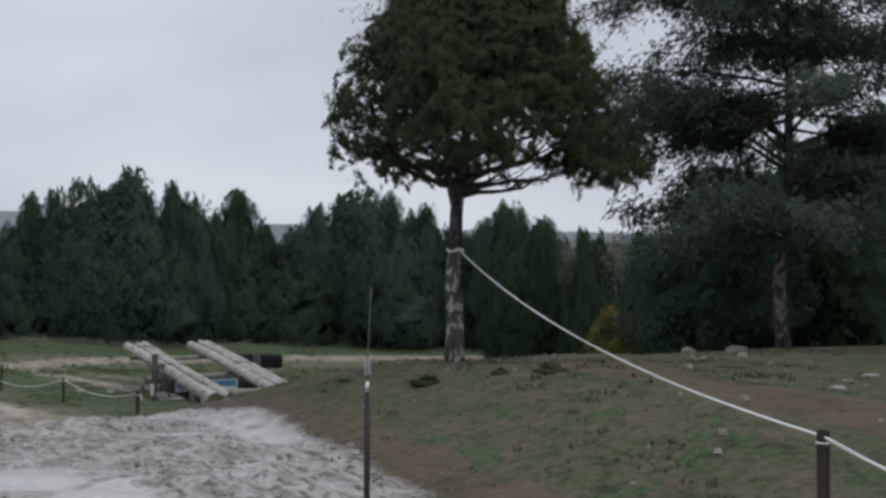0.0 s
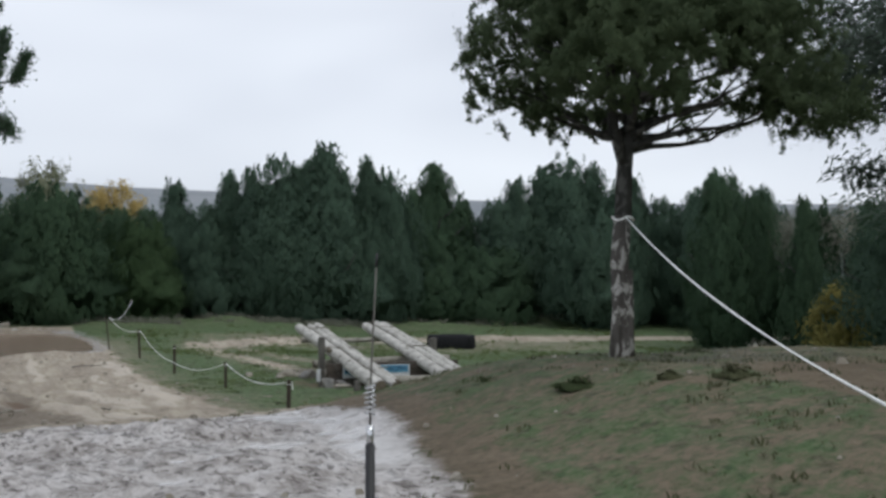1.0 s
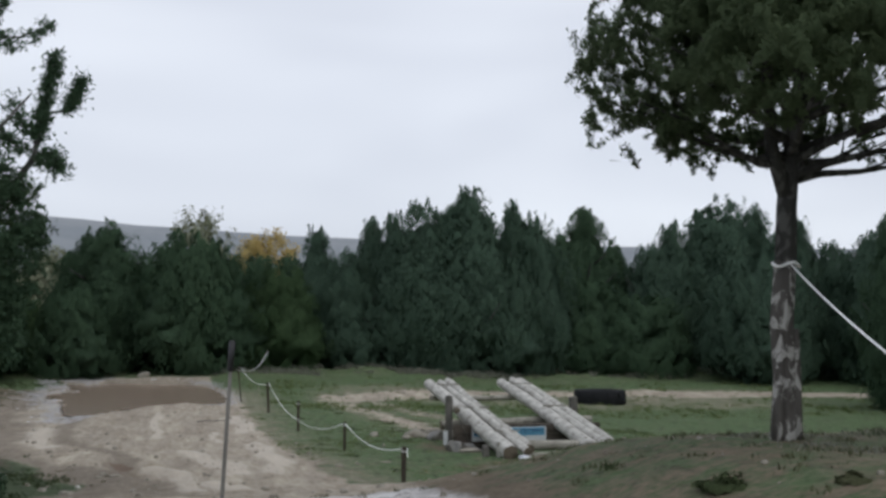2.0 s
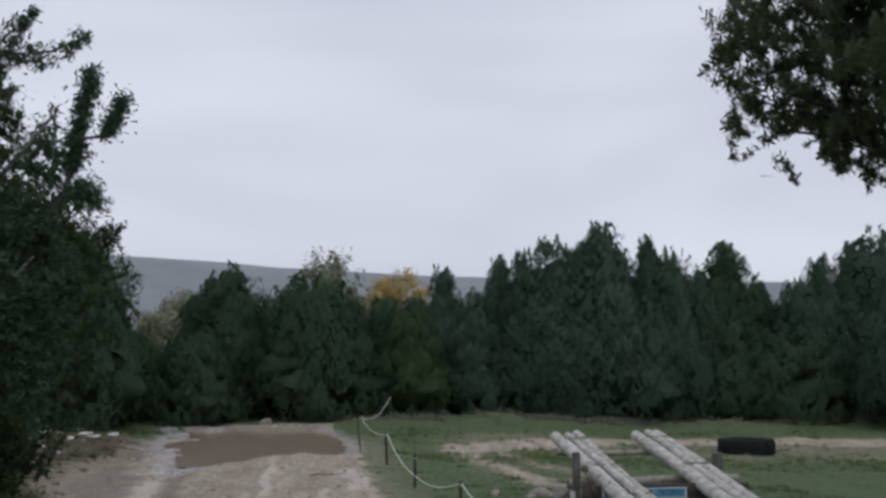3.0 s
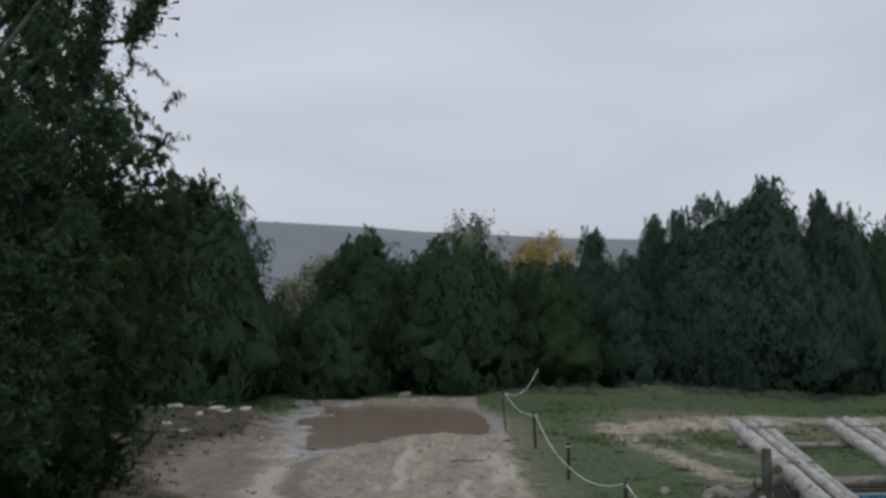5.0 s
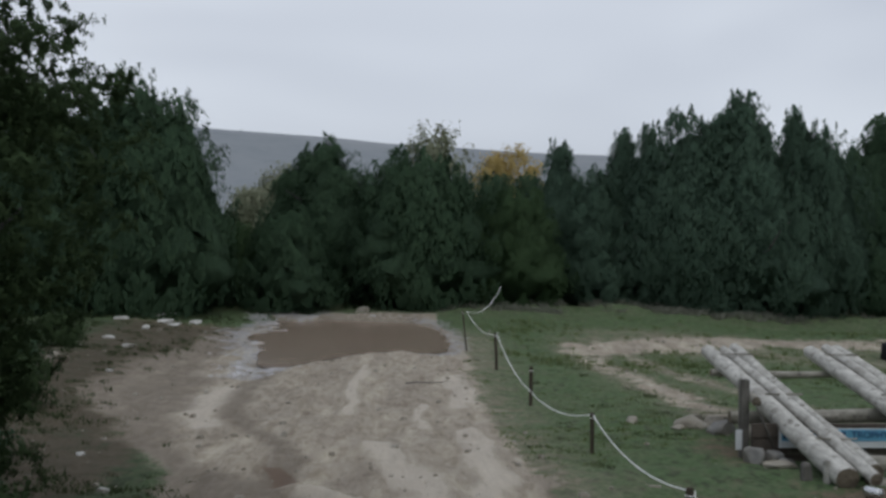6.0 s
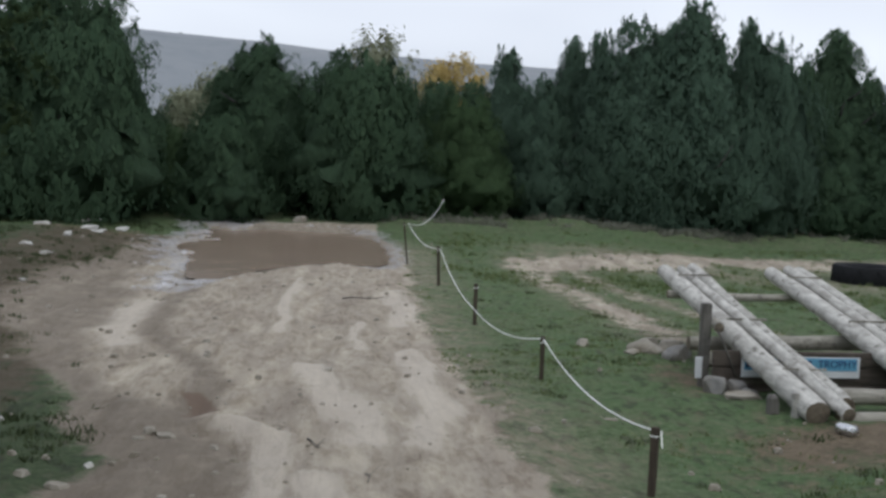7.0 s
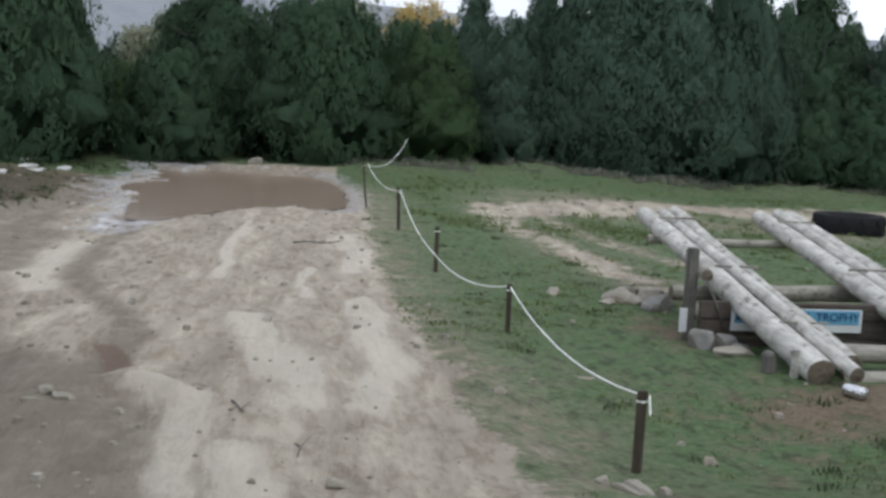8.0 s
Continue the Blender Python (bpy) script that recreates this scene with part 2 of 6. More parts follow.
def ground_material():
    m = Mat("field_ground", 0.9, 0.25)
    fine = m.noise(16, 6, 0.68)
    mid = m.noise(3.1, 5, 0.62)
    big = m.noise(0.45, 4, 0.6)
    speck = m.noise(42, 3, 0.6)
    grass = m.ramp(fine, (0.30, (0.040, 0.060, 0.028)), (0.50, (0.082, 0.129, 0.056)), (0.72, (0.154, 0.190, 0.102)))
    grass = m.mix(m.grey(mid, 0.44, 0.66, 0, 0.32), grass, (0.122, 0.122, 0.074))
    grass = m.mix(m.grey(big, 0.4, 0.66, 0, 0.5), grass, m.mix(0.6, grass, (0.080, 0.140, 0.060)))
    grass = m.mix(m.grey(m.noise(9.0, 4, 0.6, 0.0, stretch=(1.0, 0.5, 1.0)), 0.54, 0.61, 0, 0.72), grass, (0.042, 0.052, 0.030))
    grass = m.mix(m.grey(m.noise(5.0, 5, 0.7, 0.4, stretch=(1.0, 0.5, 1.0)), 0.55, 0.63, 0, 0.30), grass, (0.175, 0.160, 0.110))
    grass = m.mix(m.grey(speck, 0.68, 0.74, 0, 0.8), grass, (0.34, 0.33, 0.29))
    # sandy lane: warm pale sand, darker tyre marks along it, dusty light streaks
    swirl = m.noise(2.0, 6, 0.66, 0.9, stretch=(1.0, 0.16, 1.0))
    swirl2 = m.noise(4.6, 6, 0.66, 0.7, stretch=(1.0, 0.26, 1.0))
    dirt = m.ramp(swirl, (0.30, (0.182, 0.149, 0.112)), (0.5, (0.334, 0.284, 0.215)), (0.68, (0.556, 0.493, 0.388)))
    dirt = m.mix(m.grey(swirl2, 0.40, 0.62, 0, 0.55), dirt, m.mix(0.6, dirt, (0.50, 0.455, 0.39)))
    dirt = m.mix(m.grey(m.noise(2.6, 6, 0.7, 0.6, stretch=(1.0, 0.55, 1.0)), 0.54, 0.66, 0, 0.7), dirt, (0.205, 0.168, 0.132))
    dirt = m.mix(m.grey(m.noise(1.3, 5, 0.7, 0.5, stretch=(1.0, 0.35, 1.0)), 0.46, 0.62, 0, 0.6), dirt, (0.235, 0.192, 0.150))
    lumps = m.noise(8.5, 8, 0.76, 0.4, stretch=(1.0, 0.30, 1.0))
    dirt = m.mix(m.grey(lumps, 0.44, 0.56, 0, 0.5), dirt, m.mix(0.55, dirt, (0.155, 0.128, 0.10)))
    dirt = m.mix(m.grey(lumps, 0.56, 0.50, 0, 0.25), dirt, (0.50, 0.455, 0.39))
    dirt = m.mix(m.grey(speck, 0.69, 0.75, 0, 0.6), dirt, (0.10, 0.082, 0.066))
    streak = m.noise(6.0, 6, 0.72, 0.35, stretch=(1.0, 0.11, 1.0))
    damp_shade = m.attr("damp_shade")
    soften = m.math("ADD", m.math("MULTIPLY", m.math("SUBTRACT", lumps, 0.5), 1.6), m.math("MULTIPLY", m.math("SUBTRACT", streak, 0.5), 2.2))
    soften = m.grey(m.math("ADD", m.attr("pale"), soften), 0.40, 0.78, 0, 0.80)
    dirt = m.mix(soften, dirt, m.mix(0.25, (0.60, 0.54, 0.465), dirt))
    dirt = m.mix(m.grey(streak, 0.50, 0.66, 0, 0.45), dirt, m.mix(0.5, dirt, (0.175, 0.145, 0.120)))
    dirt = m.mix(m.grey(streak, 0.42, 0.32, 0, 0.35), dirt, (0.52, 0.475, 0.415))
    dirt = m.mix(m.grey(m.math("ADD", damp_shade, m.math("MULTIPLY", m.math("SUBTRACT", mid, 0.5), 0.9)), 0.30, 0.95, 0, 0.85), dirt, m.mix(0.22, (0.150, 0.124, 0.098), dirt))
    dirt = m.mix(m.grey(m.math("ADD", m.attr("hole"), m.math("MULTIPLY", m.math("SUBTRACT", lumps, 0.5), 0.6)), 0.32, 0.6, 0, 0.9), dirt, (0.165, 0.120, 0.092))
    brown = m.ramp(m.math("ADD", m.math("MULTIPLY", fine, 0.6), m.math("MULTIPLY", mid, 0.4)), (0.34, (0.086, 0.068, 0.046)), (0.66, (0.200, 0.160, 0.112)))
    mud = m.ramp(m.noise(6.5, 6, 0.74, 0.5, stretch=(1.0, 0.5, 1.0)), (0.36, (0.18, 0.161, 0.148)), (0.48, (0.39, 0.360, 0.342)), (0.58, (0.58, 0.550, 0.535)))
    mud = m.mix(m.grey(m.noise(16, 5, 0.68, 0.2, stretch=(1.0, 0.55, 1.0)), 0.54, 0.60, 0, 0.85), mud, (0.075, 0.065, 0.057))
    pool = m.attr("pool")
    # the sky's reflection in the pools, painted as a pale base colour
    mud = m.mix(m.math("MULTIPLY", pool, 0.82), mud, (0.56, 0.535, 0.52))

    def edge(name, spread):
        v = m.math("ADD", m.attr(name), m.math("MULTIPLY", m.math("SUBTRACT", mid, 0.5), spread))
        v = m.math("ADD", v, m.math("MULTIPLY", m.math("SUBTRACT", fine, 0.5), spread * 0.8))
        return m.grey(v, 0.38, 0.62)

    col = m.mix(edge("bare", 0.9), grass, brown)
    thin = m.math("MULTIPLY", m.attr("thin"), m.grey(m.math("ADD", m.math("MULTIPLY", mid, 0.6), m.math("MULTIPLY", fine, 0.4)), 0.36, 0.60, 0.1, 1.0))
    col = m.mix(thin, col, m.mix(0.38, dirt, brown))
    col = m.mix(edge("dirt", 0.9), col, dirt)
    # verge grass and earth: the left trees' shade painted in with the damp
    col = m.mix(m.math("MULTIPLY", m.grey(damp_shade, 0.3, 0.9), m.grey(m.attr("dirt"), 0.6, 0.3, 0, 0.6)), col, m.mix(0.75, col, (0.030, 0.032, 0.024)))
    e_mud = edge("mud", 0.6)
    sheen_film = m.grey(m.math("ADD", m.attr("slick"), m.math("MULTIPLY", m.math("SUBTRACT", m.noise(4.2, 5, 0.65, 1.8, stretch=(1.0, 0.65, 1.0)), 0.5), 4.6)), 0.52, 0.85)
    sheen_film = m.math("MULTIPLY", sheen_film, m.grey(m.attr("slick"), 0.08, 0.3))
    # wet rim: its sheen is lightened into the base colour, besides the gloss
    col = m.mix(m.math("MULTIPLY", sheen_film, 0.75), col, (0.52, 0.505, 0.515))
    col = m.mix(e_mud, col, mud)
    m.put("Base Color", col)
    wet = m.math("MULTIPLY", e_mud, m.math("MAXIMUM", pool, m.grey(m.noise(2.2, 5, 0.65), 0.40, 0.62, 0.1, 0.75)))
    wet = m.math("MAXIMUM", wet, sheen_film)
    m.put("Roughness", m.grey(wet, 0, 1, 0.92, 0.26))
    m.put("Specular IOR Level", m.grey(wet, 0, 1, 0.2, 0.8))
    height = m.math("ADD", m.math("MULTIPLY", fine, 0.5), m.math("ADD", m.math("MULTIPLY", speck, 0.25), m.math("MULTIPLY", lumps, 0.9)))
    height = m.math("MULTIPLY", height, m.grey(wet, 0.3, 1, 1, 0.08))
    m.bump(height, 0.75, 0.05)
    return m.m


M_GROUND = ground_material()


def water_material():
    m = Mat("brown_puddle_water", 0.22, 0.28)
    f = m.noise(0.8, 4)
    m.put("Base Color", m.ramp(f, (0.3, (0.215, 0.165, 0.125)), (0.7, (0.255, 0.20, 0.155))))
    m.bump(m.noise(14, 2), 0.05, 0.01)
    return m.m


M_WATER = water_material()


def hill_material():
    m = Mat("haze_tinted_hillside", 0.95, 0.1)
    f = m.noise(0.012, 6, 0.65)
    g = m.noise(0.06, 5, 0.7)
    # distance haze put into the base colour: pale blue-grey instead of grey-brown
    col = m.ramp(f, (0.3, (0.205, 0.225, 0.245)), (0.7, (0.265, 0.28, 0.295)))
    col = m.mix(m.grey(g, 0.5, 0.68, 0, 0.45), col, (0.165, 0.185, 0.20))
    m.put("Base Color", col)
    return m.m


M_HILL = hill_material()


# ---- building helpers ----
rng = np.random.default_rng(11)


def mesh_ob(name, verts, faces, material, parent=None, label="", smooth=True):
    me = bpy.data.meshes.new(name)
    me.from_pydata([tuple(v) for v in verts], [], [tuple(f) for f in faces])
    me.materials.append(material)
    if smooth:
        me.polygons.foreach_set("use_smooth", [True] * len(me.polygons))
    me.update()
    ob = new(name, me)
    ob.parent = parent
    return tagged(ob, label)


def part(name, bm, material, parent=None, label="", smooth=False):
    """Links a bmesh as one mesh object under a thing or a part."""
    me = bpy.data.meshes.new(name)
    bm.to_mesh(me)
    bm.free()
    me.materials.append(material)
    if smooth:
        me.polygons.foreach_set("use_smooth", [True] * len(me.polygons))
    ob = new(name, me)
    ob.parent = parent
    return tagged(ob, label)


def quads_mesh(name, v, material, parent=None, label=""):
    """One mesh of separate quads; v is (n, 4, 3)."""
    n = len(v)
    me = bpy.data.meshes.new(name)
    me.vertices.add(4 * n)
    me.vertices.foreach_set("co", np.ascontiguousarray(v, dtype=np.float32).ravel())
    me.loops.add(4 * n)
    me.loops.foreach_set("vertex_index", np.arange(4 * n, dtype=np.int32))
    me.polygons.add(n)
    me.polygons.foreach_set("loop_start", np.arange(0, 4 * n, 4, dtype=np.int32))
    me.update(calc_edges=True)
    me.materials.append(material)
    ob = new(name, me)
    ob.parent = parent
    return tagged(ob, label)


def foliage(name, pts, out, length, width, up, g, mat, parent=None, label="", loose=0.42, axis=None):
    """One mesh of small pointed sprays that lie along the crown's surface; out is the way each one faces."""
    n = len(pts)
    c = np.asarray(pts, float)
    face = np.asarray(out, float)
    face = face / (np.linalg.norm(face, axis=1)[:, None] + 1e-9)
    nr = face + g.normal(size=(n, 3)) * loose
    nr /= np.linalg.norm(nr, axis=1)[:, None]
    u = g.normal(size=(n, 3)) + np.array([0, 0, up]) if axis is None else g.normal(size=(n, 3)) * 0.28 + axis
    u -= nr * np.sum(u * nr, 1)[:, None]
    u /= np.linalg.norm(u, axis=1)[:, None] + 1e-9
    w = np.cross(u, nr)
    ln = (length * g.uniform(0.6, 1.4, n))[:, None] * 0.5
    wd = (width * g.uniform(0.6, 1.4, n))[:, None] * 0.5
    v = np.stack([c - u * ln + w * wd, c - u * ln - w * wd, c + u * ln], 1)
    flip = np.sum(np.cross(v[:, 1] - v[:, 0], v[:, 2] - v[:, 0]) * face, 1) < 0
    v[flip] = v[flip][:, [1, 0, 2]]
    me = bpy.data.meshes.new(name)
    me.vertices.add(3 * n)
    me.vertices.foreach_set("co", v.astype(np.float32).ravel())
    me.loops.add(3 * n)
    me.loops.foreach_set("vertex_index", np.arange(3 * n, dtype=np.int32))
    me.polygons.add(n)
    me.polygons.foreach_set("loop_start", np.arange(0, 3 * n, 3, dtype=np.int32))
    me.polygons.foreach_set("use_smooth", np.ones(n, dtype=bool))
    me.update(calc_edges=True)
    soft = face * 0.95 + nr * 0.15
    soft /= np.linalg.norm(soft, axis=1)[:, None]
    me.normals_split_custom_set_from_vertices(np.repeat(soft, 3, axis=0).tolist())
    me.materials.append(mat)
    ob = new(name, me)
    ob.parent = parent
    return tagged(ob, label)


def facing(pts, centre, size, clump, weight=0.6):
    """Outward direction of crown points: away from the crown's middle and from their own clump."""
    a = (np.asarray(pts) - np.array(centre)) / np.array(size) ** 2 * max(size)
    a /= np.linalg.norm(a, axis=1)[:, None] + 1e-9
    b = np.asarray(pts) - clump
    b /= np.linalg.norm(b, axis=1)[:, None] + 1e-9
    return a + weight * b


def tube(points, radii, sides=8, ends=True):
    """Vertices and faces of a tapered tube along the points."""
    pts = [Vector(p) for p in points]
    vs, fs = [], []
    side = Vector((1, 0, 0))
    for i, p in enumerate(pts):
        d = (pts[min(i + 1, len(pts) - 1)] - pts[max(i - 1, 0)]).normalized()
        side = (side - d * side.dot(d))
        if side.length < 1e-3:
            side = d.orthogonal()
        side.normalize()
        other = d.cross(side)
        for k in range(sides):
            a = 2 * math.pi * k / sides
            vs.append(p + (side * math.cos(a) + other * math.sin(a)) * radii[i])
    for i in range(len(pts) - 1):
        for k in range(sides):
            a, b = i * sides + k, i * sides + (k + 1) % sides
            fs.append((a, b, b + sides, a + sides))
    if ends:
        fs.append(tuple(reversed(range(sides))))
        fs.append(tuple(range((len(pts) - 1) * sides, len(pts) * sides)))
    return vs, fs


def join_tubes(tubes):
    vs, fs = [], []
    for v, f in tubes:
        o = len(vs)
        vs += v
        fs += [tuple(i + o for i in q) for q in f]
    return vs, fs


def empty(name, x, y, z, rz=0.0, label="", category="", group="", kind=""):
    ob = new(name)
    ob.matrix_basis = pose(x, y, z, 0, 0, rz)
    ob.empty_display_size = 0.1
    return tagged(ob, label, category, group, kind)


def box_bm(sx, sy, sz, bevel=0.0, centre=(0, 0, 0), jitter=0.0, seed=1):
    bm = bmesh.new()
    bmesh.ops.create_cube(bm, size=1.0)
    bmesh.ops.scale(bm, vec=(sx, sy, sz), verts=bm.verts)
    if bevel:
        bmesh.ops.bevel(bm, geom=bm.edges[:], offset=bevel, segments=2, affect="EDGES")
    r = random.Random(seed)
    for v in bm.verts:
        v.co += Vector((r.uniform(-1, 1), r.uniform(-1, 1), r.uniform(-1, 1))) * jitter
    bmesh.ops.translate(bm, vec=centre, verts=bm.verts)
    return bm


# ---- the lie of the land ----
def ease(v, a, b):
    u = np.clip((np.asarray(v, float) - a) / (b - a), 0, 1)
    return u * u * (3 - 2 * u)


ROAD_Y = [-200, -14, -11, -8, -5.5, -3, 0, 2, 4, 6, 10, 15, 20, 26, 29, 34, 60, 200]
ROAD_Z = [-0.3, 0, 0.05, 0.15, 0.45, 0.52, 0.45, 0.33, 0.1, -0.1, -0.17, -0.22, -0.2, -0.05, 0.15, 0.3, 0.6, 1.0]
LANE_Y = [-30, -11, -8.5, -6.5, -3, 0, 8]
LANE_X = [-10, -3.9, -1.6, -0.7, -0.4, 0, 0.6]
PUDDLE = (-1.0, 23.6, 1.0, 1.0, -0.235)
SHORE_A = [-46, -33, 0, 35, 55, 72, 95, 107, 117, 126, 140, 198, 225, 240, 250, 256, 260, 266, 279, 296, 304, 314]
SHORE_R = [2.6, 2.25, 1.85, 2.24, 3.0, 3.95, 4.5, 4.9, 4.6, 3.4, 2.7, 2.0, 2.5, 3.4, 4.5, 4.4, 3.3, 2.7, 2.1, 2.0, 2.7, 2.6]



def land(x, y):
    """Height of the ground without its small roughness."""
    x, y = np.asarray(x, float), np.asarray(y, float)
    z = np.interp(y, ROAD_Y, ROAD_Z)
    d = x - np.interp(y, LANE_Y, LANE_X)
    bank = np.interp(y, [-30, -9, -6, 0, 2, 6.5], [0.5, 0.6, 0.6, 0.58, 0.45, 0])
    z = z + bank * ease(d, 0.4, 3.0)
    z = z - 0.3 * ease(x, 6, 11) * ease(y, 5, 10) * (1 - ease(y, 36, 44))
    z = z - 0.09 * ease(x, 1.3, 2.0) * (1 - ease(x, 3.2, 4.2)) * ease(y, 3.5, 5) * (1 - ease(y, 7.2, 8.6))
    z = z + 0.3 * ease(-x, 3.6, 6.5) * ease(y, -2, 4) * (1 - ease(y, 24, 30))
    return z


def water_level(y):
    return np.interp(y, [19.0, 28.4], [-0.232, -0.005])


def value_noise(x, y, seed):
    """Smooth lattice noise of two coordinates, -1 to 1."""
    xi, yi = np.floor(x).astype(np.int64), np.floor(y).astype(np.int64)
    fx, fy = x - xi, y - yi
    fx, fy = fx * fx * fx * (fx * (fx * 6 - 15) + 10), fy * fy * fy * (fy * (fy * 6 - 15) + 10)

    def corner(a, b):
        k = (a * 374761393 + b * 668265263 + seed * 1442695041) & 0xFFFFFFFF
        k = ((k ^ (k >> 13)) * 1274126177) & 0xFFFFFFFF
        k = ((k ^ (k >> 16)) * 2246822519) & 0xFFFFFFFF
        return ((k ^ (k >> 15)) & 0xFFFF) / 32767.5 - 1

    p = corner(xi, yi) * (1 - fx) + corner(xi + 1, yi) * fx
    q = corner(xi, yi + 1) * (1 - fx) + corner(xi + 1, yi + 1) * fx
    return p * (1 - fy) + q * fy


def wave(x, y, scale, seed):
    """Irregular noise in three octaves, about -1 to 1; scale is radians per metre."""
    x, y = np.asarray(x, float), np.asarray(y, float)
    k, out, amp = scale / 3.2, 0.0, 1.0
    for o in range(3):
        out = out + amp * value_noise(x * k * 0.8 + y * k * 0.6 + 17.3 * seed, y * k * 0.8 - x * k * 0.6 - 9.1 * seed, seed + 7 * o)
        k, amp = k * 2.03, amp * 0.5
    return out * 0.95


def stroke(x, y, width, pts):
    """A soft worn mark along a bent line."""
    out = np.zeros_like(np.asarray(x, float))
    for (ax, ay), (bx, by) in zip(pts[:-1], pts[1:]):
        t = np.clip(((x - ax) * (bx - ax) + (y - ay) * (by - ay)) / ((bx - ax) ** 2 + (by - ay) ** 2), 0, 1)
        out = np.maximum(out, np.exp(-((x - ax - t * (bx - ax)) ** 2 + (y - ay - t * (by - ay)) ** 2) / width ** 2))
    return out


def zones(x, y):
    """How far the ground is dirt road, wet mud, bare earth, or damp and painted tree shade, 0 to 1 each."""
    n1, n2 = wave(x, y, 1.1, 5), wave(x, y, 3.0, 6)
    wob = 0.28 * n1 + 0.13 * n2
    # sandy lane with the puddle at its far end
    right = np.interp(y, [-3, 0, 3, 5, 7, 10, 16, 21, 25, 27], [0.6, 0.8, 1.3, 1.5, 1.32, 1.08, 1.05, 1.45, 1.5, 1.1])
    left = np.interp(y, [-3, 4, 7, 9, 11, 15, 19, 24, 27.5], [-3.0, -2.2, -1.9, -2.6, -3.6, -4.6, -4.6, -4.0, -3.4])
    dirt = ease(right - x + wob * 0.6, -0.35, 0.35) * ease(x - left + 1.3 * wob, -0.7, 0.7) * ease(y, 0.5, 2.5) * (1 - ease(y + wob, 28.3, 29.6))
    # far track that bends round behind the log ramp
    ty = np.interp(x, [3.4, 4.5, 6, 8, 11, 14, 17, 26], [21.4, 22.3, 23.2, 24.4, 25.6, 25.6, 24.8, 22])
    track = np.exp(-((y - ty + 0.9 * wob) / (np.interp(x, [3.4, 6, 10], [1.1, 1.6, 1.2]) + 0.4 * n1)) ** 2) * ease(x + wob, 2.7, 4.2)
    tx = np.interp(y, [10, 13.5, 16.5, 19.5, 22.5], [4.6, 4.25, 3.95, 3.75, 3.9])
    branch = np.exp(-((x - tx + 0.5 * wob) / 0.44) ** 2) * ease(y, 11, 13.5) * (1 - ease(y, 22.5, 24))
    tx2 = np.interp(y, [12, 15, 18, 21, 23], [6.3, 5.5, 4.9, 4.6, 4.9])
    branch2 = 0.8 * np.exp(-((x - tx2 + 0.3 * wob) / 0.32) ** 2) * ease(y, 11, 14) * (1 - ease(y, 22, 24))
    apron = ease(y + wob, 19.5, 22.0) * (1 - ease(y + wob, 25.5, 27.0)) * ease(x + wob, 3.0, 5.0) * (1 - ease(x, 15, 20)) * (0.58 + 0.35 * n1)
    dirt = np.maximum.reduce([dirt, track * 0.95, branch * (0.66 + 0.25 * n2), branch2 * (0.66 + 0.25 * n2)])
    thin = np.clip(np.maximum.reduce([branch * 1.25, branch2 * 1.2, apron, np.exp(-((x - right) / 0.7) ** 2) * ease(y, 2, 4) * (1 - ease(y, 24, 27)) * 0.8,
                                       0.14 * ease(x - np.interp(y, LANE_Y, LANE_X), 0.5, 1.5) * (1 - ease(y, 3, 6)), 0.12 * ease(y + wob, 27.6, 29.2), 0.5 * stroke(x + 0.4 * wob, y + 0.4 * wob, 0.75, ((2.8, -2.3), (3.7, -1.5), (4.6, -0.6)))]), 0, 1)
    # churned wet mud on the crest that the lane comes over
    d = x - np.interp(y, LANE_Y, LANE_X)
    rim = np.interp(y, [-7, -4.4, -3.4, -2, 0], [0.45, 0.58, 0.72, 0.88, 1.02])
    mud = ease(rim - d + 0.5 * wob, -0.4, 0.4) * ease(d + 6.5 + wob, -0.6, 0.6) * (1 - ease(y + 0.5 * wob, 1.6, 2.8)) * ease(y, -26, -18)
    # trodden bare earth on the bank
    ring = np.exp(-((d - rim - 0.36 + 0.5 * wob) / 0.56) ** 2) * (1 - ease(y, 3, 5.5)) * ease(y, -16, -11)
    patch = stroke(x + 0.5 * wob, y + 0.5 * wob, 0.62, ((3.6, -2.7), (3.1, -3.3), (2.85, -4.3), (2.65, -5.2), (2.75, -6.0), (2.6, -7.2), (2.2, -9.0))) * 0.9
    patch = np.maximum(patch, 0.5 * stroke(x + 0.5 * wob, y + 0.5 * wob, 0.7, ((3.8, -3.4), (5.2, -2.4), (6.5, -1.6))))
    verge = 0.66 * ease(-x, 2.2, 3.4) * (1 - ease(-x, 5.5, 8.5)) * ease(y, 3, 7) * (1 - ease(y, 25, 28))
    ramp = 0.75 * np.exp(-(((x - 5.0) / 1.7) ** 2 + ((y - 8.0) / 0.8) ** 2)) + 0.62 * np.exp(-(((x - 3.6) / 0.6) ** 2 + ((y - 10.6) / 1.2) ** 2)) + 0.42 * np.exp(-(((x - 3.7) / 1.0) ** 2 + ((y - 7.2) / 0.9) ** 2))
    fence = 0.36 * np.exp(-((x - right - 0.35) / 0.45) ** 2) * ease(y, 3, 5) * (1 - ease(y, 20, 24))
    worn = 0.37 * ease(x, 1.6, 2.6) * (1 - ease(x, 6, 9)) * ease(y, 2, 4) * (1 - ease(y, 8, 11))
    dry = 0.49 * ease(d, 0.5, 1.5) * (1 - ease(y, 3, 6))
    bare = np.clip(np.maximum.reduce([dry, worn, ring * 0.72, patch, verge, ramp, fence]), 0, 1)
    px, py = PUDDLE[:2]
    ang = (np.degrees(np.arctan2(y - py, x - px)) + 46) % 360 - 46
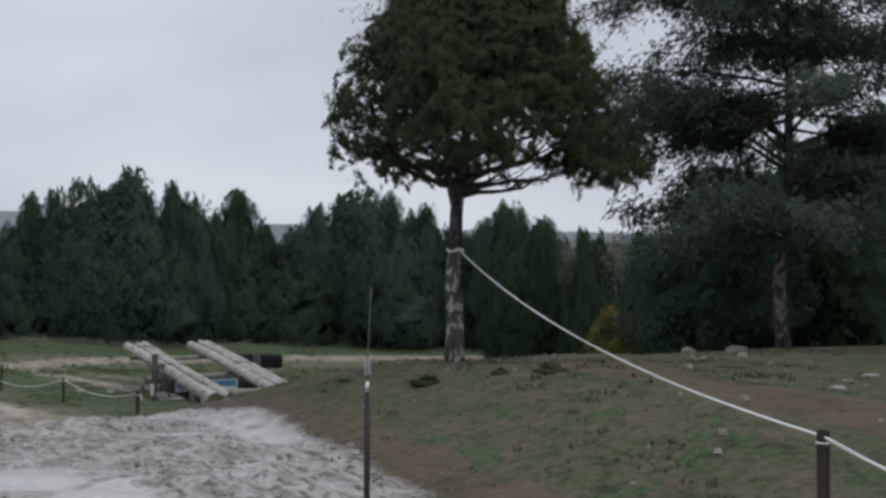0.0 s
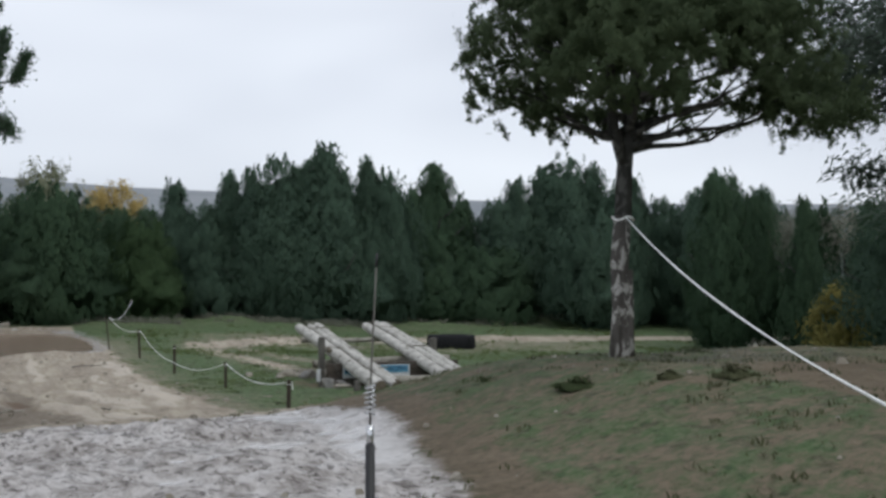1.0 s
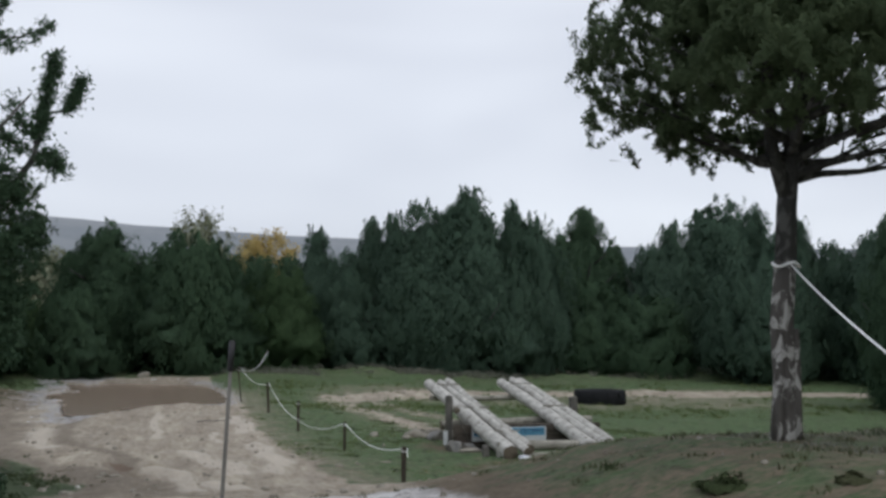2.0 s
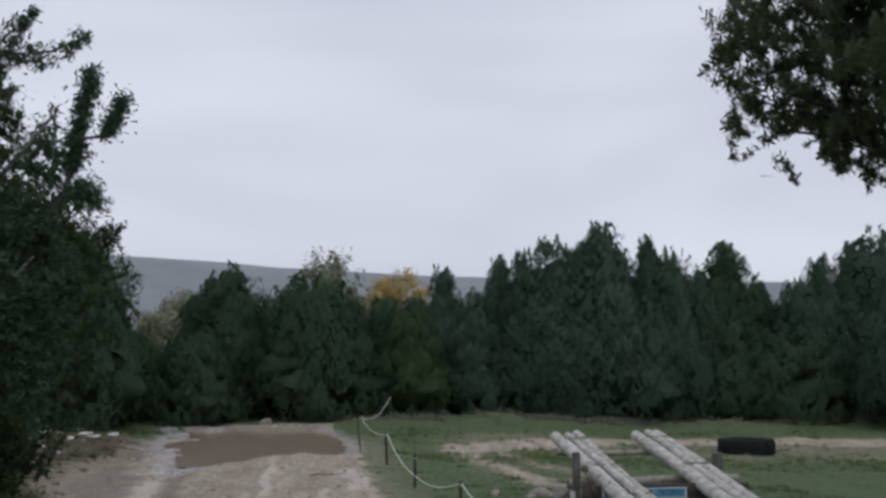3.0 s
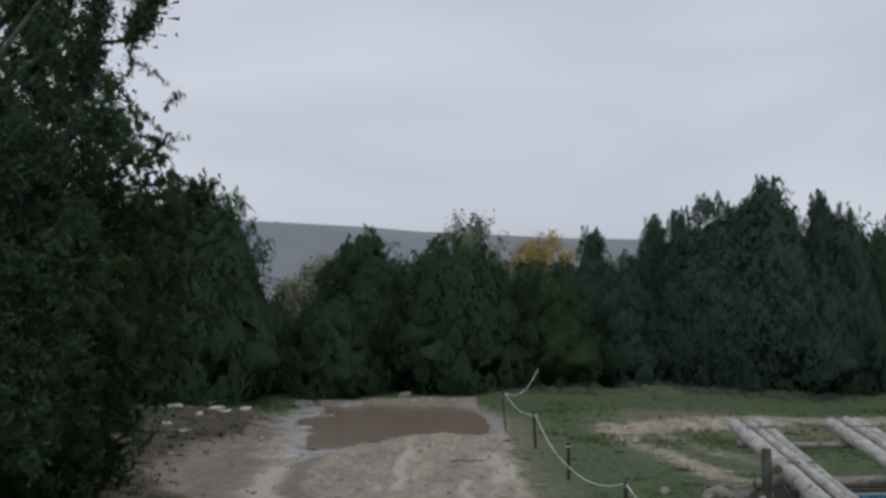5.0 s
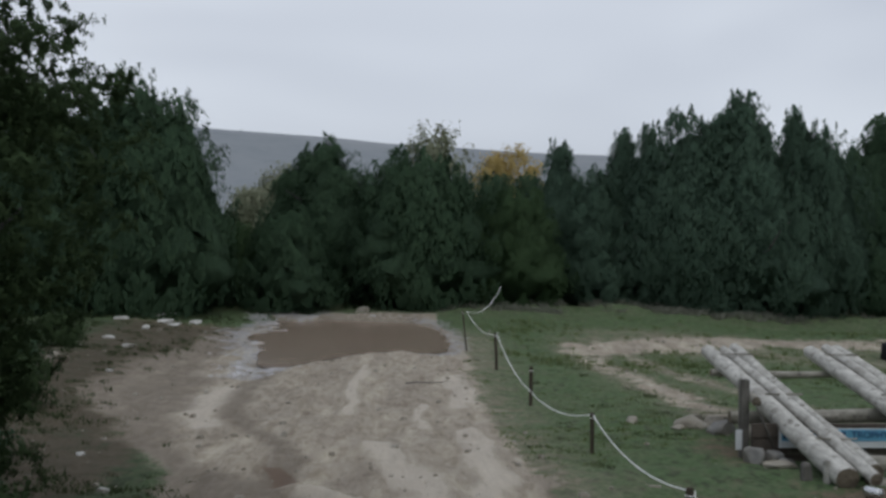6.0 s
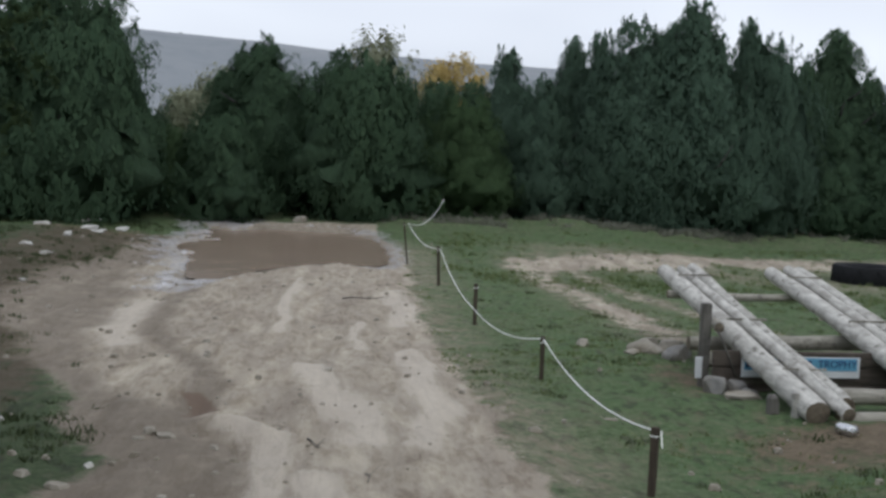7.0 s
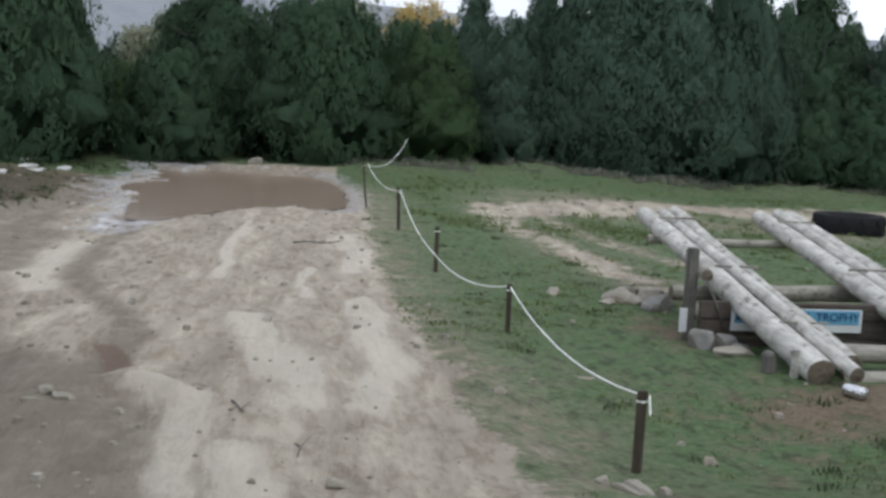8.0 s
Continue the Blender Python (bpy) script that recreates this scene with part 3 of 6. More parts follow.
    e = np.hypot(x - px, y - py) / np.interp(ang, SHORE_A, SHORE_R) + 0.05 * n1 + 0.05 * n2 + 0.20 * ease(-x, 1.7, 2.3) * wave(x * 0.7, y * 1.2, 7.0, 44)
    damp_shade = 0.8 * (1 - ease(e, 1.0, 1.25)) * ease(y, 5, 8)
    rx_ = np.interp(y, [8, 9.1, 10.2, 11.1, 12.2, 13.4, 15.5, 17.7, 20], [-1.45, -1.40, -1.38, -1.68, -2.13, -2.32, -2.42, -2.36, -2.5])
    rut = np.exp(-((x - rx_ + 0.3 * wob) / (0.27 + 0.05 * n1)) ** 2) * ease(y, 7.5, 8.8) * (1 - ease(y, 19, 21.5))
    rut = np.maximum(rut, 0.45 * ease(-x, 3.4, 4.1) * ease(y, 9, 12) * (1 - ease(y, 22, 25)))
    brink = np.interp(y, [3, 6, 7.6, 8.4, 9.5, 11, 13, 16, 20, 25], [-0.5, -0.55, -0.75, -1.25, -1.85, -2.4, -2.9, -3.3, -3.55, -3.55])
    # left of the brink lane and verge are darkened, painted tree shade included
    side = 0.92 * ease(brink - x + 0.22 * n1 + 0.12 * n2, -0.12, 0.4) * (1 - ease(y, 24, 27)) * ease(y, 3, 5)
    damp_shade = np.clip(np.maximum.reduce([damp_shade, 1.0 * rut, side]), 0, 1)
    return dirt, mud, bare, damp_shade, e, thin


def pale_marks(x, y):
    """Dry pale crumbs pushed up beside the wheel tracks."""
    w = 0.12 * wave(x, y, 2.5, 61)
    marks = ((0.12, ((-0.60, 19.2), (-0.72, 18), (-0.80, 16.4), (-0.76, 15), (-0.82, 13.4))), (0.11, ((0.24, 14.2), (0.15, 12.8), (0.26, 11.9))),
             (0.32, ((-2.62, 12.4), (-2.85, 14.2), (-2.85, 16.2))), (0.20, ((-1.0, 8.2), (-0.66, 7.75), (-0.55, 6.9), (-0.5, 5.6))),
             (0.22, ((0.75, 12.0), (0.72, 9.5), (0.62, 7.4))), (0.24, ((-0.2, 6.4), (-0.05, 5.2))), (0.30, ((-0.45, 11.0), (-0.1, 9.2), (0.12, 7.6))),
             (0.26, ((0.9, 17.5), (0.8, 14.0))))
    return np.maximum.reduce([stroke(x + w, y, a, b) for a, b in marks])


def churn(x, y):
    """Relief of the churned mud; below nought it lies under standing water."""
    z = 0.065 * wave(x, y, 1.7, 24) + 0.024 * wave(x, y, 6.0, 25) + 0.030 * wave(x, y, 18.0, 26) + 0.012
    z = z - 0.065 * stroke(x, y, 0.55, ((-2.3, -2.4), (-1.9, -3.4), (-1.5, -4.4), (-1.6, -6.0)))
    return z - 0.036 * stroke(x + 0.1 * wave(x, y, 3.0, 29), y, 0.30, ((0.75, 0.3), (0.55, -1.2), (0.2, -2.6), (-0.05, -3.7), (-0.35, -5.0), (-0.6, -6.5)))


def rough(x, y):
    """Small relief: ruts, clods, tussocks, the puddle's bed."""
    dirt, mud, bare, damp_shade, e, _ = zones(x, y)
    z = 0.030 * wave(x, y, 1.6, 21) * (1 - 0.4 * dirt) + 0.014 * wave(x, y, 5.0, 22) * (1 - 0.6 * dirt) + 0.008 * wave(x, y, 12.0, 23)
    z = z + mud * np.maximum(churn(x, y), 0.0)
    for c, w, k in ((-2.5, 0.32, 0.06), (-1.0, 0.24, 0.035), (-0.2, 0.22, 0.035), (0.5, 0.22, 0.025)):
        cx = c - 0.05 * (y - 12) + 0.18 * np.sin(y * 0.45 + c * 3)
        z = z - k * np.exp(-((x - cx) / w) ** 2) * ease(y, 3, 6) * (1 - ease(y, 19, 22))
    z = z - 0.12 * np.exp(-(((x + 1.39) / 0.16) ** 2 + ((y - 9.05) / 0.40) ** 2))
    z = z + 0.06 * stroke(x, y, 0.11, ((-1.15, 8.3), (-0.92, 8.12), (-0.62, 7.72))) - 0.07 * stroke(x, y, 0.22, ((-1.2, 7.95), (-0.86, 7.62), (-0.8, 7.2)))
    z = z + 0.035 * pale_marks(x, y) + dirt * (0.012 * wave(x, y, 14.0, 27) + 0.02 * wave(x * 2.2, y * 0.5, 4.0, 28))
    near = 1 - ease(e, 1.0, 1.10)
    z = z * (1 - 0.8 * near)
    # tussocky strip before the trees
    strip = ease(y, 28.6, 29.8) * (1 - ease(y, 31, 33)) * ease(np.abs(x + 1.2), 2.0, 3.6)
    z = z + strip * (0.10 + 0.10 * wave(x, y, 2.2, 31) + 0.05 * wave(x, y, 6.0, 32))
    return z, near


def ground(x, y):
    z, near = rough(x, y)
    b = land(x, y) + z
    bed = water_level(y) - 0.035
    return b * (1 - near) + np.minimum(b, bed) * near


def gz(x, y):
    return float(ground(np.array([float(x)]), np.array([float(y)]))[0])


def far_steps(a, b, n):
    return np.sign(b) * np.geomspace(abs(a), abs(b), n)


def build_ground():
    xs = np.concatenate([far_steps(-13.5, -2500, 26)[::-1], np.arange(-13, -5, 0.2), np.arange(-5, 7, 0.07), np.arange(7, 16, 0.13),
                         np.arange(16, 30, 0.6), far_steps(30.5, 2500, 26)])
    ys = np.concatenate([far_steps(-24.5, -2500, 24)[::-1], np.arange(-24, -12, 0.4), np.arange(-12, 15, 0.085), np.arange(15, 34, 0.13),
                         np.arange(34, 60, 1.2), far_steps(61, 2500, 22)])
    gx, gy = np.meshgrid(xs, ys)
    fx, fy = gx.ravel(), gy.ravel()
    z = ground(fx, fy)
    dist = np.hypot(fx, fy)
    z = np.where(dist > 60, land(fx, fy), z)
    nx, ny = len(xs), len(ys)
    i = np.arange(nx * ny).reshape(ny, nx)
    f = np.stack([i[:-1, :-1], i[:-1, 1:], i[1:, 1:], i[1:, :-1]], -1).reshape(-1, 4)
    me = bpy.data.meshes.new("ground")
    me.vertices.add(nx * ny)
    me.vertices.foreach_set("co", np.stack([fx, fy, z], 1).astype(np.float32).ravel())
    me.loops.add(4 * len(f))
    me.loops.foreach_set("vertex_index", f.astype(np.int32).ravel())
    me.polygons.add(len(f))
    me.polygons.foreach_set("loop_start", np.arange(0, 4 * len(f), 4, dtype=np.int32))
    me.polygons.foreach_set("use_smooth", np.ones(len(f), dtype=bool))
    me.update(calc_edges=True)
    dirt, mud, bare, damp_shade, wet_e, thin = zones(fx, fy)
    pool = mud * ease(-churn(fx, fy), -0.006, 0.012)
    left = ease(-fx, 1.6, 2.3)
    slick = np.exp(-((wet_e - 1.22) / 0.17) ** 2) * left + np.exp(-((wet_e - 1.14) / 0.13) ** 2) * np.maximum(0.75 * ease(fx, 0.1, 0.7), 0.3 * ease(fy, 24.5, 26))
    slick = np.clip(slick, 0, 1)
    hole = stroke(fx + 0.09 * wave(fx, fy, 7.0, 71), fy + 0.2 * wave(fx, fy, 5.0, 72), 0.125, ((-1.34, 8.75), (-1.46, 9.4)))
    for n, v in (("hole", hole), ("thin", thin), ("pool", pool), ("slick", slick), ("pale", pale_marks(fx, fy)), ("dirt", dirt), ("mud", mud), ("bare", bare), ("damp_shade", damp_shade)):
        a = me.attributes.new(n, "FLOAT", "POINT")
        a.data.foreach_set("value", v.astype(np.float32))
    me.materials.append(M_GROUND)
    tagged(new("ground", me), "grassy field with a sandy rutted lane and wet churned mud", "ground", kind="structure")


build_ground()


def build_puddle():
    px, py, _, _, z = PUDDLE
    n, rings = 120, 6
    vs, fs = [(px, py, float(water_level(py)))], []
    for r in range(1, rings + 1):
        for k in range(n):
            a = 2 * math.pi * k / n
            ln = 1.07 * float(np.interp((math.degrees(a) + 46) % 360 - 46, SHORE_A, SHORE_R)) * r / rings
            vs.append((px + math.cos(a) * ln, py + math.sin(a) * ln, float(water_level(py + math.sin(a) * ln))))
    fs += [(0, 1 + k, 1 + (k + 1) % n) for k in range(n)]
    for r in range(rings - 1):
        for k in range(n):
            a, b = 1 + r * n + k, 1 + r * n + (k + 1) % n
            fs.append((a, a + n, b + n, b))
    tagged(mesh_ob("water", vs, fs, M_WATER), "shallow puddle of muddy brown water across the lane", "puddle", kind="structure")


build_puddle()


def ridge_top(deg):
    return float(np.interp(deg, [-75, -12, -6, 0, 8, 16, 30, 45, 75], [96, 88, 82, 74, 68, 63, 56, 52, 50]))


def build_hill():
    vs, fs = [], []
    n = 120
    for j, (dist, k) in enumerate(((560, 0.0), (640, 0.30), (720, 0.62), (800, 0.86), (880, 0.98), (960, 1.0), (1200, 0.9))):
        for i in range(n + 1):
            a = radians(-75 + 150 * i / n)
            x, y = math.sin(a) * dist, math.cos(a) * dist
            top = ridge_top(math.degrees(a))
            z = k * top + 1.0 + k * 1.5 * float(wave(np.array([x]), np.array([y]), 0.03, 41)[0])
            vs.append((x, y, z))
    for j in range(6):
        for i in range(n):
            a = j * (n + 1) + i
            fs.append((a, a + 1, a + n + 2, a + n + 1))
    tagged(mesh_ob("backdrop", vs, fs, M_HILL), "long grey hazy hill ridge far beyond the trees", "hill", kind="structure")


build_hill()


# ---- trees ----
def crown_points(g, shape, height, radius, low, clumps, per, spread, spikes, tall=1.5):
    """Leaf centres of an uneven crown and the middle of each one's clump: clumps on a wavy envelope, a loose inner fill, pointed tips."""
    out, mid = [], []
    lobes = g.uniform(0, 6.28, 3)

    def env(u, a):
        if shape == "round":
            r = min(1.0, (u / 0.18 + 0.35)) * max(1 - u, 0) ** 0.36
        elif shape == "cone":
            r = min(1.0, (u / 0.15 + 0.4)) * max(1 - u, 0) ** 0.62
        else:
            r = math.sqrt(max(0.0, 1 - (2 * u - 0.9) ** 2 / 1.25))
        return radius * r * (1 + 0.14 * math.sin(2 * a + lobes[0]) + 0.10 * math.sin(3 * a + lobes[1] + 5 * u) + 0.08 * math.sin(9 * u + lobes[2]))

    def add(c, p):
        out.append(p)
        mid.append(np.broadcast_to(c, p.shape))

    for _ in range(clumps):
        u, a = g.uniform(0, 0.97), g.uniform(0, 6.283)
        r = env(u, a) * g.uniform(0.72, 1.0)
        c = np.array([r * math.cos(a), r * math.sin(a), low + u * (height - low)])
        s = spread * g.uniform(0.6, 1.3)
        add(c * np.array([0.8, 0.8, 1]), c + np.clip(g.normal(size=(per, 3)), -1.7, 1.7) * np.array([s, s, s * tall]) * 0.5)
    for _ in range(clumps // 4):
        u, a = g.uniform(0.02, 0.85), g.uniform(0, 6.283)
        r = env(u, a) * g.uniform(0.0, 0.6)
        c = np.array([r * math.cos(a), r * math.sin(a), low + u * (height - low)])
        add(c, c + np.clip(g.normal(size=(per // 2, 3)), -1.6, 1.6) * spread * 0.8)
    for _ in range(spikes):
        u, a = g.uniform(0.5, 1.0), g.uniform(0, 6.283)
        r = env(min(u, 0.93), a) * g.uniform(0.15, 0.85)
        n = per
        t = g.uniform(-0.4, 1, n)
        s = spread * 0.36 * (1.15 - t)
        c = np.stack([r * math.cos(a) + np.clip(g.normal(size=n), -1.5, 1.5) * s, r * math.sin(a) + np.clip(g.normal(size=n), -1.5, 1.5) * s,
                      low + u * (height - low) + t * spread * g.uniform(0.6, 1.7)], 1)
        add(np.array([r * math.cos(a), r * math.sin(a), low + u * (height - low)]), c)
    return np.concatenate(out), np.concatenate(mid)


def plume_crown(g, shape, height, radius, low, plumes, per, tip, spires):
    """A juniper's crown of upright feathery plumes: leaf centres, the way each faces, and the way each points."""
    pts, out, axes = [], [], []
    lobes = g.uniform(0, 6.283, 3)

    def env(u, a):
        if shape == "cone":
            r = min(1.0, u / 0.26 + 0.42) * max(1 - u, 0) ** 0.66
        else:
            r = min(1.0, u / 0.30 + 0.42) * max(1 - u, 0) ** 0.40
        return radius * r * (1 + 0.13 * math.sin(2 * a + lobes[0]) + 0.10 * math.sin(3 * a + lobes[1] + 4 * u) + 0.07 * math.sin(8 * u + lobes[2]))

    def plume(base, axis, length, wide, n, away):
        axis = axis / np.linalg.norm(axis)
        t = g.uniform(0, 1, n) ** 0.8
        w = wide * np.sin(np.pi * np.clip(t * 0.86 + 0.14, 0, 1)) ** 0.8
        a = g.uniform(0, 6.283, n)
        sx = np.cross(axis, [0.3, 0.9, 0.1])
        sx /= np.linalg.norm(sx)
        sy = np.cross(axis, sx)
        radial = np.cos(a)[:, None] * sx + np.sin(a)[:, None] * sy
        pts.append(base + axis * (t * length)[:, None] + radial * (w * np.sqrt(g.uniform(0.25, 1.1, n)))[:, None])
        out.append(away + radial * 0.34)
        axes.append(axis + radial * 0.38)

    for _ in range(plumes):
        u, a = g.uniform(0, 1) ** 1.35 * 0.95, g.uniform(0, 6.283)
        r = env(u, a) * g.uniform(0.70, 0.97)
        ca, sa = math.cos(a), math.sin(a)
        ln = tip * g.uniform(0.6, 1.35) * (1.0 if u < 0.75 else 0.85)
        base = np.array([r * ca, r * sa, low + u * (height - low) - ln * 0.45])
        flare = 0.30 * (1 - u) + g.normal() * 0.12
        plume(base, np.array([ca * flare, sa * flare, 1.0]), ln, ln * g.uniform(0.20, 0.32), per, np.array([ca, sa, 0.35 * u]))
    for _ in range(spires):
        u, a = g.uniform(0.70, 0.99), g.uniform(0, 6.283)
        r = env(min(u, 0.95), a) * g.uniform(0.0, 0.95)
        ln = tip * g.uniform(0.5, 1.15)
        base = np.array([r * math.cos(a), r * math.sin(a), low + u * (height - low) - ln * 0.5])
        plume(base, np.array([g.normal() * 0.1, g.normal() * 0.1, 1.0]), ln, ln * g.uniform(0.09, 0.14), per // 2, np.array([math.cos(a), math.sin(a), 0.5]))
    return np.concatenate(pts), np.concatenate(out), np.concatenate(axes)


def inner_foliage(g, height, radius, low, mat, parent, full=0.74):
    """The dense dark heart of a crown: a lumpy closed body under the outer sprays."""
    rings, n = 26, 34
    vs, fs = [(0, 0, low)], []
    ph = g.uniform(0, 6.283, 6)
    for i in range(1, rings):
        u = i / rings
        r = full * radius * min(1.0, u / 0.34 + 0.22) * (1 - u) ** 0.5
        for k in range(n):
            a = 2 * math.pi * k / n
            q = r * (1 + 0.12 * math.sin(2 * a + ph[0]) + 0.09 * math.sin(3 * a + ph[1] + 4 * u) + 0.07 * math.sin(7 * a + ph[2] + 5 * math.sin(6 * u + ph[3]))
                     + 0.05 * math.sin(11 * a + ph[4] - 7 * u) + 0.05 * math.sin(17 * u + ph[5] + 3 * math.sin(2 * a)) + 0.045 * g.normal())
            vs.append((q * math.cos(a), q * math.sin(a), low + u * (height - low) * 0.90 + 0.05 * g.normal() * radius))
    vs.append((0, 0, low + 0.90 * (height - low)))
    fs += [(0, 1 + (k + 1) % n, 1 + k) for k in range(n)]
    for i in range(rings - 2):
        for k in range(n):
            p, q = 1 + i * n + k, 1 + i * n + (k + 1) % n
            fs.append((p, q, q + n, p + n))
    o = 1 + (rings - 2) * n
    fs += [(o + k, o + (k + 1) % n, len(vs) - 1) for k in range(n)]
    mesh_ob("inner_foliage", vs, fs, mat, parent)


def sprays(g, centres, per, length, spread, droop=0.25):
    """Leaf centres strung along short drooping twigs that start at the given places."""
    n = len(centres)
    d = g.normal(size=(n, 3))
    d[:, 2] = d[:, 2] * 0.5 - droop
    d /= np.linalg.norm(d, axis=1)[:, None]
    t = g.uniform(-0.5, 0.5, (n, per, 1))
    ln = (length * g.uniform(0.5, 1.4, n))[:, None, None]
    p = np.asarray(centres)[:, None, :] + d[:, None, :] * t * ln + g.normal(size=(n, per, 3)) * spread * (0.65 - t)
    p[:, :, 2] -= (t[:, :, 0] + 0.5) ** 2 * length * 0.35
    return p.reshape(-1, 3), np.repeat(np.asarray(centres), per, axis=0)


def trunk_tubes(g, height, r0, limbs, lean=0.0):
    n = 7
    pts = [(lean * k / n * height * 0.3 + g.normal() * 0.02, g.normal() * 0.02, -0.15 + (height + 0.15) * k / n) for k in range(n + 1)]
    t = [tube(pts, [r0 * (1.25 if k == 0 else 1.0) * (1 - 0.8 * k / n) for k in range(n + 1)], 9)]
    for _ in range(limbs):
        k = g.uniform(0.25, 0.85)
        a = g.uniform(0, 6.28)
        p = Vector((lean * k * height * 0.3, 0, k * height))
        ln = height * g.uniform(0.2, 0.4) * (1.1 - k * 0.6)
        q = [p + Vector((math.cos(a) * ln * s, math.sin(a) * ln * s, ln * 0.6 * s * s)) for s in (0, 0.35, 0.7, 1.0)]
        t.append(tube(q, [r0 * 0.4, r0 * 0.28, r0 * 0.18, r0 * 0.06], 6))
    return join_tubes(t)


def make_tree(name, seed, shape, height, radius, low, clumps, per, spread, leaf, spikes, mat, r0=0.14, bark=None):
    """A tree of unit placing: an empty with a trunk and a crown."""
    g = np.random.default_rng(seed)
    ob = empty(name, 0, 0, 0)
    v, f = trunk_tubes(g, height * 0.8, r0, 8)
    mesh_ob("trunk", v, f, bark or M_BARK, ob)
    p, q = crown_points(g, shape, height, radius, low, clumps, per, spread, spikes)
    out = facing(p, (0, 0, low + 0.35 * (height - low)), (radius, radius, height * 0.55), q, 0.8)
    foliage("crown", p, out, leaf, leaf * 0.5, 1.3, g, mat, ob)
    return ob


def make_juniper(name, seed, shape, height, radius, low, plumes, per, tip, leaf, spires, mat):
    """A juniper of unit placing: trunk, dense heart and a crown of plumes."""
    g = np.random.default_rng(seed)
    ob = empty(name, 0, 0, 0)
    v, f = trunk_tubes(g, height * 0.8, 0.13, 6)
    mesh_ob("trunk", v, f, M_BARK, ob)
    p, out, axis = plume_crown(g, shape, height, radius, low, plumes, per, tip, spires)
    foliage("crown", p, out, leaf, leaf * 0.28, 0, g, mat, ob, "", 0.3, axis)
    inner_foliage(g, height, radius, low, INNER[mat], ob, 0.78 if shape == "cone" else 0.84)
    return ob


# ---- the wood behind the field: x, y, height, radius, kind ----
WOOD_WEST = [
    (-7.5, 29.1, 6.4, 1.5, "r"),
    (-6.3, 29.9, 6.1, 1.35, "r"),
    (-6.5, 28.3, 4.8, 1.7, "r"),
    (-9.3, 27.4, 6.0, 1.3, "r"),
    (-9.3, 31.8, 5.6, 1.4, "r"),
    (-2.1, 32.9, 5.0, 1.3, "c"),
    (-3.4, 33.8, 4.0, 0.9, "c"),
    (0.7, 30.9, 4.6, 1.7, "r"),
    (-0.9, 33.9, 3.9, 0.9, "r"),
    (3.5, 31.2, 3.6, 1.25, "o"),
    (3.3, 36.7, 4.2, 1.0, "r"),
    (-3.1, 29.8, 2.7, 1.1, "r"),
    (-4.6, 30.6, 2.5, 1.0, "o"),
    (-8.5, 32.8, 3.3, 1.2, "r"),
    (1.9, 34.8, 3.9, 0.9, "r"),
    (4.2, 34.6, 4.1, 0.9, "r"),
    (-1.6, 34.9, 4.1, 0.8, "r"),
    (-0.2, 33.9, 4.4, 0.9, "r"),
    (-5.7, 33.5, 2.9, 0.9, "r"),
    (-2.9, 33.8, 4.8, 0.7, "c"),
]
WOOD_MIDDLE = [
    (5.2, 34.5, 5.1, 1.0, "c"),
    (5.9, 32.3, 4.2, 0.9, "r"),
    (7.2, 34.1, 5.4, 0.9, "c"),
    (7.8, 33.0, 5.6, 0.9, "c"),
    (8.7, 31.7, 6.0, 1.2, "r"),
    (10.2, 31.3, 6.4, 1.5, "c"),
    (9.4, 31.5, 5.7, 1.4, "c"),
    (11.9, 31.8, 6.0, 0.9, "c"),
    (6.2, 32.3, 2.6, 1.2, "r"),
    (11.6, 31.4, 3.9, 1.4, "r"),
    (5.8, 34.4, 3.9, 0.7, "c"),
    (11.4, 33.0, 5.6, 0.9, "c"),
    (12.7, 31.5, 5.6, 1.1, "r"),
    (8.1, 31.9, 5.0, 1.1, "r"),
]
WOOD_EAST = [
    (14.1, 33.7, 5.1, 1.1, "r"),
    (15.7, 34.3, 6.0, 1.4, "c"),
    (17.8, 34.7, 3.9, 1.4, "r"),
    (18.8, 33.0, 5.5, 1.2, "c"),
    (21.2, 33.0, 6.5, 2.0, "r"),
    (22.3, 29.7, 5.7, 0.9, "c"),
    (20.1, 28.4, 4.4, 1.7, "r"),
    (23.6, 28.9, 4.6, 1.1, "r"),
    (24.2, 27.0, 6.0, 1.5, "r"),
    (16.7, 31.4, 2.7, 1.7, "r"),
    (14.7, 32.2, 3.1, 1.7, "r"),
    (13.5, 35.2, 5.7, 1.1, "r"),
    (17.2, 35.0, 4.8, 1.0, "c"),
    (18.1, 33.3, 4.6, 1.1, "r"),
    (20.3, 33.5, 6.0, 1.3, "c"),
    (22.3, 31.1, 5.4, 1.1, "r"),
    (23.6, 30.2, 4.9, 1.1, "r"),
    (24.3, 28.4, 5.1, 1.1, "c"),
    (22.1, 32.5, 6.1, 1.2, "c"),
]
